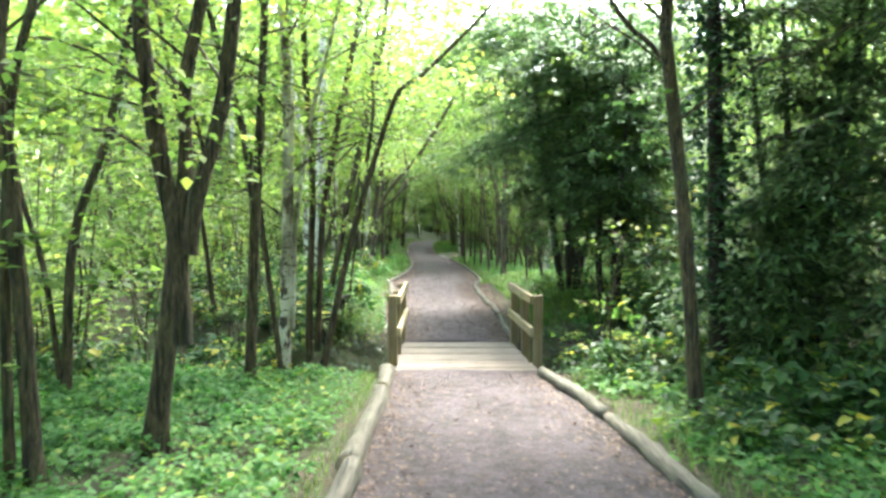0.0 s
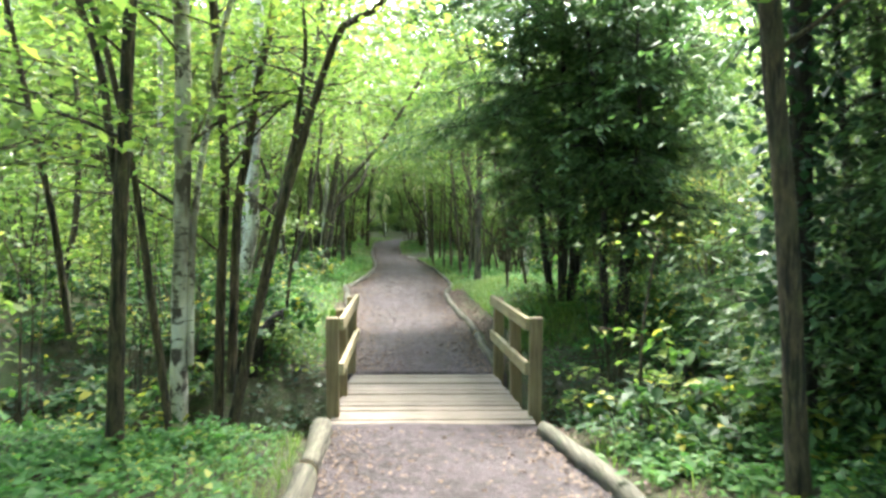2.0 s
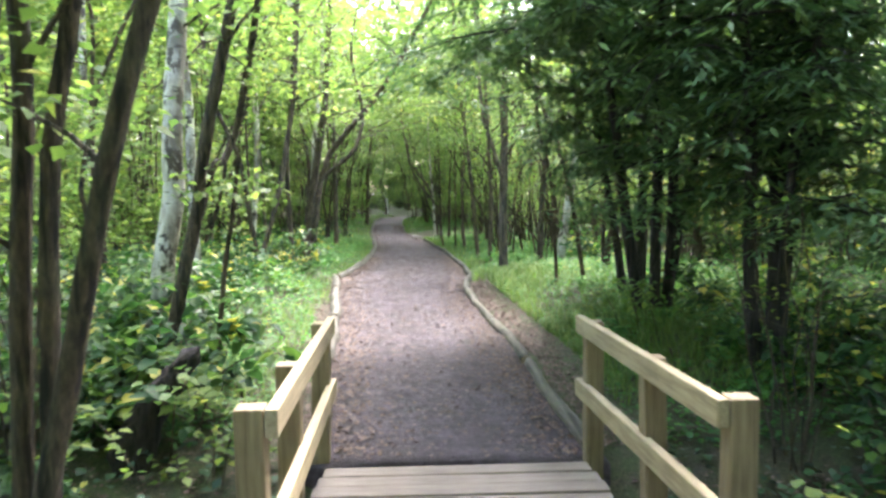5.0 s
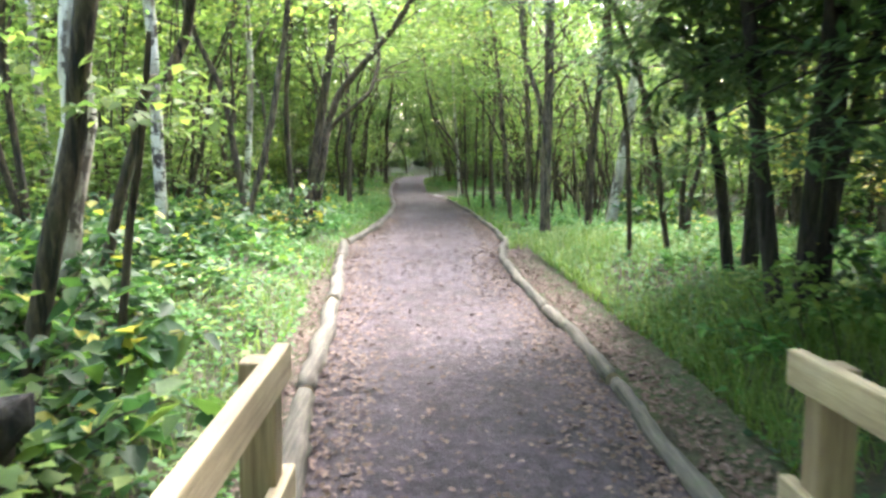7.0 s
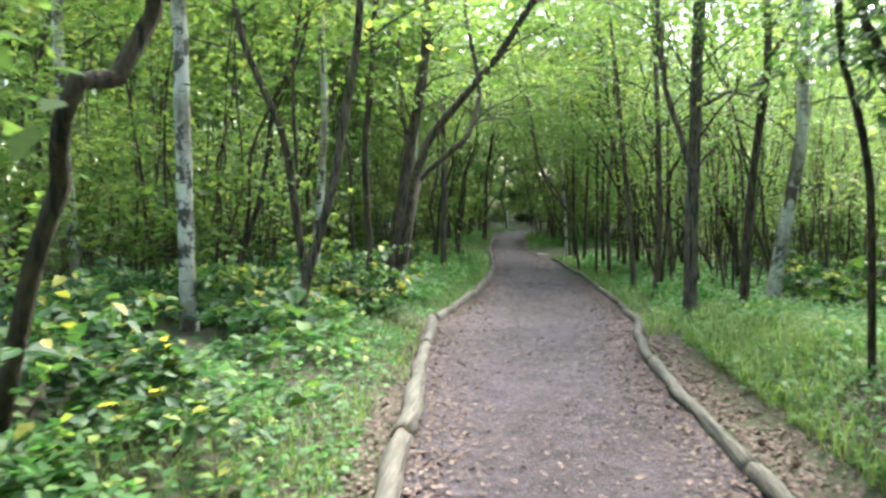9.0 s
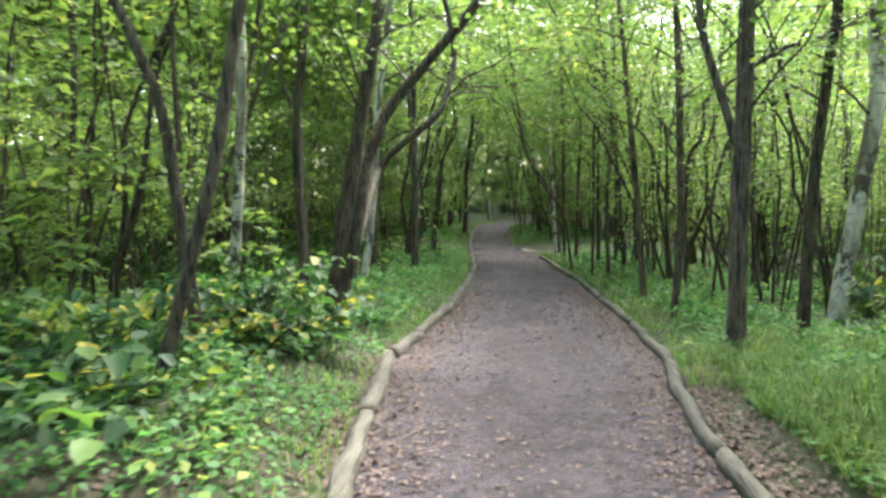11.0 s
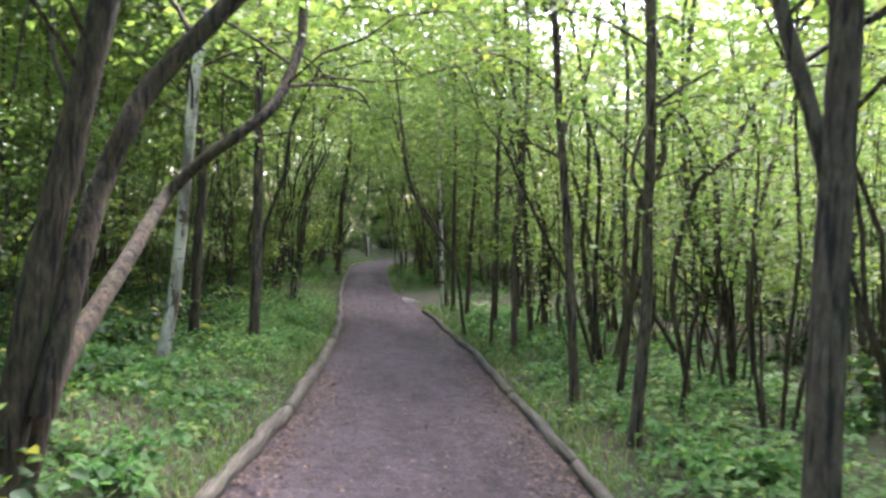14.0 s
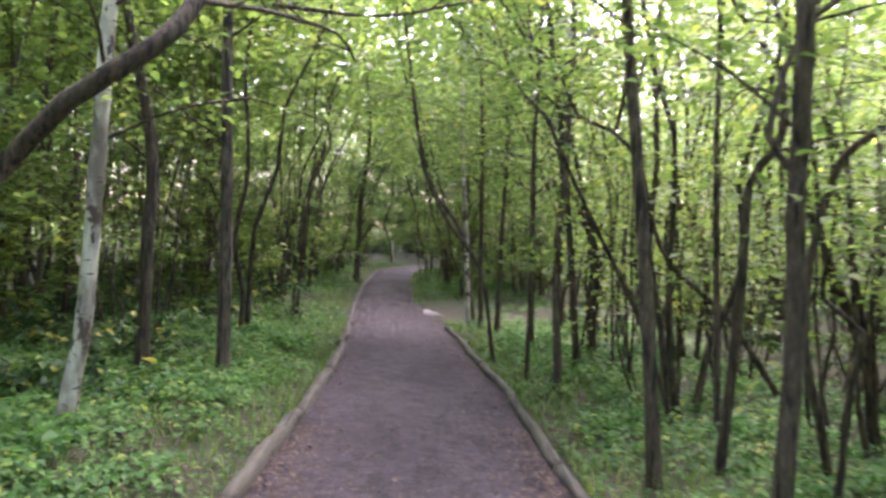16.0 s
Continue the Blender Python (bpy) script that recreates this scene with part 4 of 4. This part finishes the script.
def ivy_tree(x, y):
    rng = np.random.default_rng(8)
    z = ground_at(x, y)
    root = thing("ivy_clad_tree", pose(x, y, z), "dark tree trunk thickly clad in glossy ivy", "tree")
    line = spline(np.array([(0.05, 0, -0.1), (0, 0.02, 1.6), (-0.05, 0, 3.2), (-0.1, 0.05, 6.5)]), 0.2)
    part("trunk", smooth(mesh_from("trunk", *tube(line, np.linspace(0.1, 0.05, len(line)), 9, rng))), YEW_BARK, root)
    n = 3200
    k = rng.integers(0, len(line), n)
    a, out = rng.uniform(0, 6.28, n), 0.12 + np.abs(rng.normal(0, 0.16, n))
    p = line[k] + np.stack([np.cos(a) * out, np.sin(a) * out, rng.normal(0, 0.1, n)], 1)
    p = p[p[:, 2] > 0.7]
    part("ivy", mesh_from("ivy", *leaf_cloud(p, 0.085, 0.075, rng, 0.7, 0.6, a[:len(p)])), IVY_LEAF, root, "glossy dark ivy leaves")


ivy_tree(2.72, 7.9)


# ---- plants on the ground ----
def bush(name, label, mat, seed, radius, height, leaves, leaf, canes=14, mat2=None):
    """A low arching thicket at the origin."""
    rng = np.random.default_rng(seed)
    root = thing(name, pose(0, 0, 0), label, "plant", "undergrowth by the path")
    wood, pts = [], []
    for _ in range(canes):
        a, size = rng.uniform(0, 6.28), radius * rng.uniform(0.5, 1.2)
        s = np.array([rng.normal(0, radius * 0.3), rng.normal(0, radius * 0.3), -0.04])
        line, rr = limb(s, a, size, height / size * rng.uniform(1.2, 2.2), 0.006, rng, height / size * rng.uniform(0.8, 1.6), 5)
        wood.append(tube(line, rr, 3, rng, 0))
        pts.append(spline(line[1:], 0.05))
    pts = np.vstack(pts)
    p = pts[rng.integers(0, len(pts), leaves)] + rng.normal(0, 1, (leaves, 3)) * [0.055, 0.055, 0.022]
    p[:, 2] = np.maximum(p[:, 2], 0.02)
    tagged(part("cane_tangle", mesh_from("cane_tangle", *joined(wood)), BARK, root), kind="stuff")
    shape = ovate_cloud if name in ("bramble", "woodland_herb") else leaf_cloud
    part("foliage", mesh_from("foliage", *shape(p, leaf, leaf * 0.66, rng, 0.35)), mat, root)
    if mat2:
        q = p[rng.integers(0, len(p), max(9, leaves // 34 if leaves > 160 else leaves // 4))] + [0, 0, 0.03]
        part("yellow_foliage", mesh_from("yellow_foliage", *ovate_cloud(q, leaf * 1.1, leaf * 0.75, rng, 0.35)), mat2, root, "yellowing leaves")
    return root


def strew(protos, spots, rng, low=0.75, high=1.25):
    fresh = set(protos)
    for x, y in spots:
        t = protos[rng.integers(len(protos))]
        if fresh:
            t = next(iter(sorted(fresh, key=lambda o: o.name)))
        s = rng.uniform(low, high)
        m = pose(x, y, ground_at(x, y), 0, 0, rng.uniform(0, 360)) @ Matrix.Diagonal((s, s, s * rng.uniform(0.8, 1.2), 1))
        place(t, m, fresh)


def patch(n, side, y0, y1, o0, o1, rng):
    y = rng.uniform(y0, y1, n)
    o = rng.uniform(o0, o1, n)
    return list(zip(np.where(side < 0, edge_l(y) - o, edge_r(y) + o), y))


rng = np.random.default_rng(5)
brambles = [bush("bramble", "arching bramble with green and yellowing leaves", BRAMBLE, 50 + i, 0.62, 0.34 + 0.12 * i, 250, 0.105, 9, YELLOW) for i in range(4)]
strew(brambles, patch(36, -1, 11.2, 18.0, 1.05, 3.6, rng) + patch(8, -1, 18.0, 20.0, 0.9, 1.6, rng) + patch(16, 1, 5.0, 8.3, 0.8, 2.6, rng)
      + patch(8, -1, 10.9, 12, 1.1, 2.4, rng) + patch(20, -1, 20, 34, 2.0, 5, rng) + patch(12, 1, 20, 34, 1.8, 5, rng) + patch(26, -1, 22, 40, 1.6, 6, rng) + patch(10, 1, 10.5, 14, 1.6, 3, rng) + patch(14, 1, 8.4, 11, 0.9, 3, rng) + patch(26, -1, 7.5, 14, 2.6, 8, rng) + patch(12, 1, 12, 20, 3.5, 8, rng) + patch(9, -1, 8.6, 10.6, 1.0, 2.6, rng), rng)
pale_brambles = [bush("bramble", "low bramble with many butter-yellow leaves", BRAMBLE, 56 + i, 0.5, 0.34, 150, 0.085, 8, YELLOW) for i in range(2)]
strew(pale_brambles, [(-2.3, 18.7), (-2.75, 18.2), (-2.1, 19.3), (-2.9, 19.0), (-2.45, 19.6)], rng, 0.9, 1.2)
herbs = [bush("woodland_herb", "low patch of bright green herbs on the ground", HERB, 60 + i, 0.45, 0.17, 300, 0.07, 8) for i in range(4)]
strew(herbs, patch(92, -1, 1.0, 8.3, 0.5, 4.2, rng) + patch(40, 1, 1.0, 8.2, 0.5, 3.0, rng) + patch(80, -1, 17, 31, 0.55, 3.2, rng) + patch(36, 1, 18, 32, 0.7, 2.6, rng)
      + patch(8, 1, 11, 13.5, 0.9, 2.8, rng) + patch(8, 1, 14, 19, 1.6, 3.2, rng) + patch(14, -1, 34, 55, 0.7, 3, rng) + patch(12, 1, 38, 54, 0.7, 3, rng), rng)


def sapling_shrub(seed):
    return bush("sapling", "young shrub with level sprays of light leaves", LEAF, seed, 1.0, 1.7, 520, 0.105, 9)


shrubs = [sapling_shrub(70 + i) for i in range(3)]
far_end = [(x, y) for x, y in zip(rng.uniform(-7, 3, 60), rng.uniform(58.5, 66, 60)) if x < edge_l(y) - 1.0][:22] + list(zip(rng.uniform(3.2, 10, 20), rng.uniform(32, 39, 20)))
strew(shrubs, far_end + patch(40, 1, 24, 50, 4.5, 12, rng) + patch(62, -1, 2, 34, 2.6, 8, rng) + patch(16, -1, 7, 15, 3.5, 9, rng) + patch(34, 1, 16, 34, 3.4, 9, rng) + patch(30, -1, 34, 56, 1.4, 6, rng) + patch(26, 1, 38, 54, 1.4, 6, rng), rng, 0.7, 1.4)


sprigs = [bush("sapling", "leafy light green sapling sprig beside the footbridge", LEAF, 80 + i, 0.5, 0.75, 150, 0.085, 5) for i in range(2)]
strew(sprigs, [(1.75, 9.0), (2.1, 9.3), (2.05, 8.5), (2.5, 8.9), (2.7, 8.3), (1.75, 12.6), (-1.2, 10.6), (-1.5, 11.1)], rng, 0.8, 1.2)


yellow_shrubs = [bush("yellowing_shrub", "tall shrub with yellowing leaves beyond the yews", YELLOW, 90 + i, 1.1, 2.3, 620, 0.1, 10) for i in range(2)]
strew(yellow_shrubs, [(3.9, 17.4), (5.0, 18.6), (4.6, 15.9), (6.2, 17.6)], rng, 0.9, 1.2)


def grass():
    rng = np.random.default_rng(6)
    xs, ys = [], []
    for n, side, y0, y1, o0, o1 in ((30000, 1, 11.6, 20.5, 0.4, 3.2), (6500, -1, 16.5, 34, 0.08, 1.5), (7000, 1, 19, 34, 0.08, 1.6), (2200, -1, 11.5, 16.5, 0.25, 1.2), (2000, -1, 1, 8.4, 0.12, 0.8), (1800, 1, 1, 8, 0.15, 0.8), (5000, -1, 34, 56, 0.05, 2.6), (4000, 1, 38, 54, 0.05, 2.2)):
        y = rng.uniform(y0, y1, n)
        o = o0 + (o1 - o0) * rng.random(n) ** 1.3
        x = np.where(side < 0, edge_l(y) - o, edge_r(y) + o)
        keep = np.sin(x * 2.1 + 1.3 * y) + np.sin(1.7 * y - x) + rng.normal(0, 0.8, n) > -0.9
        xs.append(x[keep])
        ys.append(y[keep])
    x, y = np.concatenate(xs), np.concatenate(ys)
    n = len(x)
    b = np.stack([x, y, land(x, y) - 0.01], 1)
    h = rng.uniform(0, 6.28, n)
    d = np.stack([np.cos(h), np.sin(h), 0 * h], 1)
    s = np.stack([-np.sin(h), np.cos(h), 0 * h], 1) * (rng.uniform(0.002, 0.0045, n) * np.interp(y, (8, 40), (1, 2.6)))[:, None]
    tall = (rng.uniform(0.06, 0.2, n) * np.where((x > 0) & (y < 21), 1.2, 0.9))[:, None]
    bend = rng.uniform(0.4, 1.3, n)[:, None]
    up = np.array([[0, 0, 1.0]])
    mid, tip = b + up * tall * 0.6 + d * tall * bend * 0.3, b + up * tall * (1 - bend * 0.35) + d * tall * bend
    v = np.stack([b - s, b + s, mid + s * 0.8, mid - s * 0.8, tip], 1).reshape(-1, 3)
    i = np.arange(n)[:, None] * 5
    f = np.concatenate([i + [[0, 1, 2, 3]], i + [[3, 2, 4, 4]]])
    me = bpy.data.meshes.new("grass")
    tri = f[n:, :3]
    me.vertices.add(len(v))
    me.vertices.foreach_set("co", v.astype(np.float32).ravel())
    quad = f[:n]
    me.loops.add(quad.size + tri.size)
    me.loops.foreach_set("vertex_index", np.concatenate([quad.ravel(), tri.ravel()]).astype(np.int32))
    me.polygons.add(2 * n)
    me.polygons.foreach_set("loop_start", np.concatenate([np.arange(n) * 4, 4 * n + np.arange(n) * 3]).astype(np.int32))
    me.update(calc_edges=True)
    tagged(part("grass", me, GRASS), "soft green grass on the verges beside the path", "grass", kind="stuff")


grass()


def low_cover():
    """Small leaves of moss, ground ivy and seedlings close to the soil."""
    rng = np.random.default_rng(21)
    xs, ys = [], []
    for n, side, y0, y1, o0, o1 in ((9000, -1, 0.5, 8.8, 0.25, 3.5), (6000, 1, 0.5, 8.8, 0.3, 3), (5000, -1, 11, 20, 0.2, 1.6), (15000, 1, 11, 20, 0.4, 3), (15000, -1, 18, 36, 0.1, 4), (10000, 1, 20, 34, 0.1, 3.5)):
        y = rng.uniform(y0, y1, n)
        o = o0 + (o1 - o0) * rng.random(n) ** 1.2
        x = np.where(side < 0, edge_l(y) - o, edge_r(y) + o)
        keep = np.sin(x * 3.1 - 1.1 * y) + np.sin(2.3 * y + x) + rng.normal(0, 0.7, n) > -0.7
        xs.append(x[keep])
        ys.append(y[keep])
    x, y = np.concatenate(xs), np.concatenate(ys)
    p = np.stack([x, y, land(x, y) + 0.01 + 0.09 * rng.random(len(x)) ** 1.5], 1)
    tagged(part("low_cover", mesh_from("low_cover", *leaf_cloud(p, 0.05, 0.04, rng, 0.3)), HERB), "small green leaves creeping over the verges", "plants", kind="stuff")


low_cover()


def herb_carpet():
    """Tufts of broad herbs that cover the verges."""
    rng = np.random.default_rng(23)
    cs = []
    for n, side, y0, y1, o0, o1 in ((560, -1, 17, 34, 0.4, 3.6), (300, 1, 20, 34, 0.35, 3.2), (330, -1, 0.8, 8.5, 0.4, 4.2), (170, 1, 0.8, 8.4, 0.45, 3.2), (150, 1, 11.6, 20, 1.0, 3.4), (40, -1, 11.5, 17, 0.5, 1.2), (200, -1, 34, 55, 0.4, 4), (150, 1, 38, 53, 0.4, 4), (170, 1, 10.5, 18, 3.4, 8.5)):
        cs += patch(n, side, y0, y1, o0, o1, rng)
    cs += list(zip(rng.uniform(0.9, 9, 90), rng.uniform(33, 39, 90)))
    c = np.repeat(np.array(cs), 42, axis=0)
    size = np.repeat(rng.uniform(0.6, 1.35, len(cs)), 42)
    a, r = rng.uniform(0, 6.28, len(c)), 0.2 * np.sqrt(rng.random(len(c))) * size
    x, y = c[:, 0] + np.cos(a) * r, c[:, 1] + np.sin(a) * r
    z = land(x, y) + size * (0.04 + 0.17 * rng.random(len(c)) * (1 - 2.2 * r))
    tagged(part("herb_carpet", mesh_from("herb_carpet", *leaf_cloud(np.stack([x, y, z], 1), 0.066, 0.046, rng, 0.3)), HERB), "carpet of bright green herbs over the verges", "plants", kind="stuff")


herb_carpet()


def ditch_ivy():
    rng = np.random.default_rng(22)
    n = 7000
    y = rng.normal(9.7, 0.75, n)
    x = np.where(rng.random(n) < 0.45, -0.8 - rng.random(n) * 3.2, 1.25 + rng.random(n) * 3.6)
    keep = np.sin(x * 2.7 + y) + np.sin(3.3 * y - x) + rng.normal(0, 0.6, n) > -0.4
    p = np.stack([x, y, land(x, y) + 0.02 + 0.12 * rng.random(n) ** 2], 1)[keep]
    tagged(part("ditch_ivy", mesh_from("ditch_ivy", *leaf_cloud(p, 0.07, 0.06, rng, 0.35)), IVY_LEAF), "dark ivy creeping down the sides of the ditch", "plants", kind="stuff")


ditch_ivy()


def litter():
    rng = np.random.default_rng(9)
    xs, ys = [], []
    for n, y0, y1 in ((3400, 1, 8.5), (10500, 10.5, 26), (3800, 26, 45)):
        y = rng.uniform(y0, y1, n)
        l, r = edge_l(y), edge_r(y)
        e = np.where(rng.random(n) < 0.5, l, r)
        inward = np.where(e == l, 1, -1)
        x = np.where(rng.random(n) < 0.24, rng.uniform(l + 0.08, r - 0.08), e + inward * np.abs(rng.normal(0.1, 0.2, n)))
        xs.append(x)
        ys.append(y)
    y = rng.uniform(1, 26, 9000)
    o = 0.1 + np.abs(rng.normal(0, 0.9, 9000))
    xs.append(np.where(rng.random(9000) < 0.4, edge_l(y) - o, edge_r(y) + o))
    ys.append(y)
    y = rng.uniform(11, 20, 3400)
    xs.append(edge_r(y) + 0.08 + np.abs(rng.normal(0, 0.15, 3400)))
    ys.append(y)
    y = rng.uniform(11, 21, 2200)
    xs.append(edge_l(y) - 0.06 - np.abs(rng.normal(0, 0.16, 2200)))
    ys.append(y)
    y = rng.uniform(8.4, 10.8, 2500)
    xs.append(np.where(rng.random(2500) < 0.5, -0.8 - rng.random(2500) * 2.5, 1.2 + rng.random(2500) * 2.5))
    ys.append(y)
    x, y = np.concatenate(xs), np.concatenate(ys)
    on = (x > edge_l(y)) & (x < edge_r(y))
    s = (x - edge_l(y)) / (edge_r(y) - edge_l(y))
    z = np.where(on, path_z(y) + 0.02 + 0.025 * (1 - (2 * s - 1) ** 2) + 0.012 * np.sin(2.3 * x + y * 1.1) * np.sin(1.7 * y), land(x, y) + 0.012)
    keep = ~(on & (y > 8.66) & (y < 10.78))
    p = np.stack([x, y, z], 1)[keep]
    tagged(part("leaf_litter", mesh_from("leaf_litter", *leaf_cloud(p, 0.04, 0.027, rng, 0.22, 0)), LITTER), "brown and tan dead leaves fallen on path and banks", "dead leaves", kind="stuff")


litter()


# ---- far wood all around ----
def far_wood():
    rng = np.random.default_rng(12)
    n = 110000
    a = rng.uniform(0, 2 * np.pi, n)
    k = rng.uniform(0, 1, n)
    x = np.cos(a) * (14 + 14 * k) + 0.5
    y = 34 + np.sin(a) * (44 + 12 * k)
    z = 14 * rng.random(n) ** 1.05 + 1.3 * np.sin(a * 23) * rng.random(n) + land(x, y)
    hold = np.sin(x * 0.9) * np.sin(y * 0.8 + 1) + np.sin(z * 1.1 + x * 0.5) * 0.6 + rng.normal(0, 0.6, n) > -0.5
    p = np.stack([x, y, z], 1)[hold]
    # outer leaf walls added on both sides: they block side light and close sky gaps
    m = 50000
    side = np.where(rng.random(m) < 0.5, -1, 1)
    edge = np.stack([side * (29 + 6 * rng.random(m)), rng.uniform(14, 96, m), 17 * rng.random(m)], 1)
    p = np.vstack([p, edge])
    tagged(part("far_wood", mesh_from("far_wood", *leaf_cloud(p, 0.5, 0.36, rng, 0.6)), HAZED_LEAF), "light green hazed foliage of the distant wood, with side walls added against light", "foliage", kind="stuff")


far_wood()


def high_canopy():
    """The closed roof of leaves over the deeper wood, partly unseen, added for shade."""
    rng = np.random.default_rng(15)
    n = 80000
    y = rng.uniform(17, 88, n)
    out = 2.4 + rng.random(n) * 30
    x = np.where(rng.random(n) < 0.55, edge_l(y) - out, edge_r(y) + out)
    z = 5.2 + 4.5 * rng.random(n) + land(x, y)
    hold = ((x < edge_l(y)) | (y > 44) | (x > edge_r(y) + 8) | (rng.random(n) < 0.42)) & (np.sin(x * 1.1 + 0.4 * y) + np.sin(y * 0.9 - 0.3 * x) + np.sin(z * 1.4) * 0.5 + rng.normal(0, 0.5, n) > -0.7)
    p = np.stack([x, y, z], 1)[hold]
    # extra leaf patches, several out of view, added to shade path and left side
    for n, x0, x1, y0, y1 in ((20000, -17, -2.6, 27, 48), (2000, -17, -2.6, 19, 27), (4500, -3, 2.5, 44, 72), (1300, -2.5, 2.6, 27, 44), (2600, 0.5, 5, 3, 9), (700, 6, 13, 22, 40), (6000, -5, 6, -12, 1.0), (2500, 0.2, 7, -12, 3)):
        more = np.stack([rng.uniform(x0, x1, n), rng.uniform(y0, y1, n), 4.9 + 4 * rng.random(n)], 1)
        p = np.vstack([p, more])
    p = np.vstack([p, np.stack([rng.uniform(-5, 4.5, 5200), rng.uniform(33, 64, 5200), 7.2 + 5.5 * rng.random(5200)], 1)])
    tagged(part("high_canopy", mesh_from("high_canopy", *leaf_cloud(p, 0.42, 0.28, rng, 0.4)), LEAF), "closed roof of green leaves high over the wood, partly added to shade it", "foliage", kind="stuff")


high_canopy()


# ---- small things ----
def marker_post(x, y):
    root = thing("marker_post", pose(x, y, ground_at(x, y)), "slim white waymarker post beside the far path", "post")
    part("post", box(bmesh.new(), (0.12, 0.12, 1.0), (0, 0, 0.4), 0.015), WHITE_PAINT, root)
    part("cap", box(bmesh.new(), (0.15, 0.15, 0.05), (0, 0, 0.92), 0.02), WHITE_PAINT, root)


marker_post(-1.72, 57.0)


def red_stake(x, y):
    root = thing("marker_stake", pose(x, y, ground_at(x, y)), "short brown wooden stake with a red painted top", "post")
    part("stake", box(bmesh.new(), (0.06, 0.06, 0.55), (0, 0, 0.12), 0.008), POST_WOOD, root)
    part("red_top", box(bmesh.new(), (0.064, 0.064, 0.045), (0, 0, 0.405), 0.01), RED_PAINT, root, "red painted top")


red_stake(2.34, 8.75)


def old_stump(x, y):
    rng = np.random.default_rng(3)
    line = spline(np.array([(0, 0, -0.1), (0.05, 0.02, 0.15), (0.18, 0.1, 0.4), (0.36, 0.16, 0.62)]), 0.06)
    v, f = tube(line, np.append(np.linspace(0.15, 0.06, len(line) - 1), 0.004), 11, rng, 0.16)
    root = thing("rotten_stump", pose(x, y, ground_at(x, y)), "dark leaning rotten stump among brambles", "stump")
    part("stump", smooth(mesh_from("stump", v, f)), YEW_BARK, root)


old_stump(-1.65, 10.9)
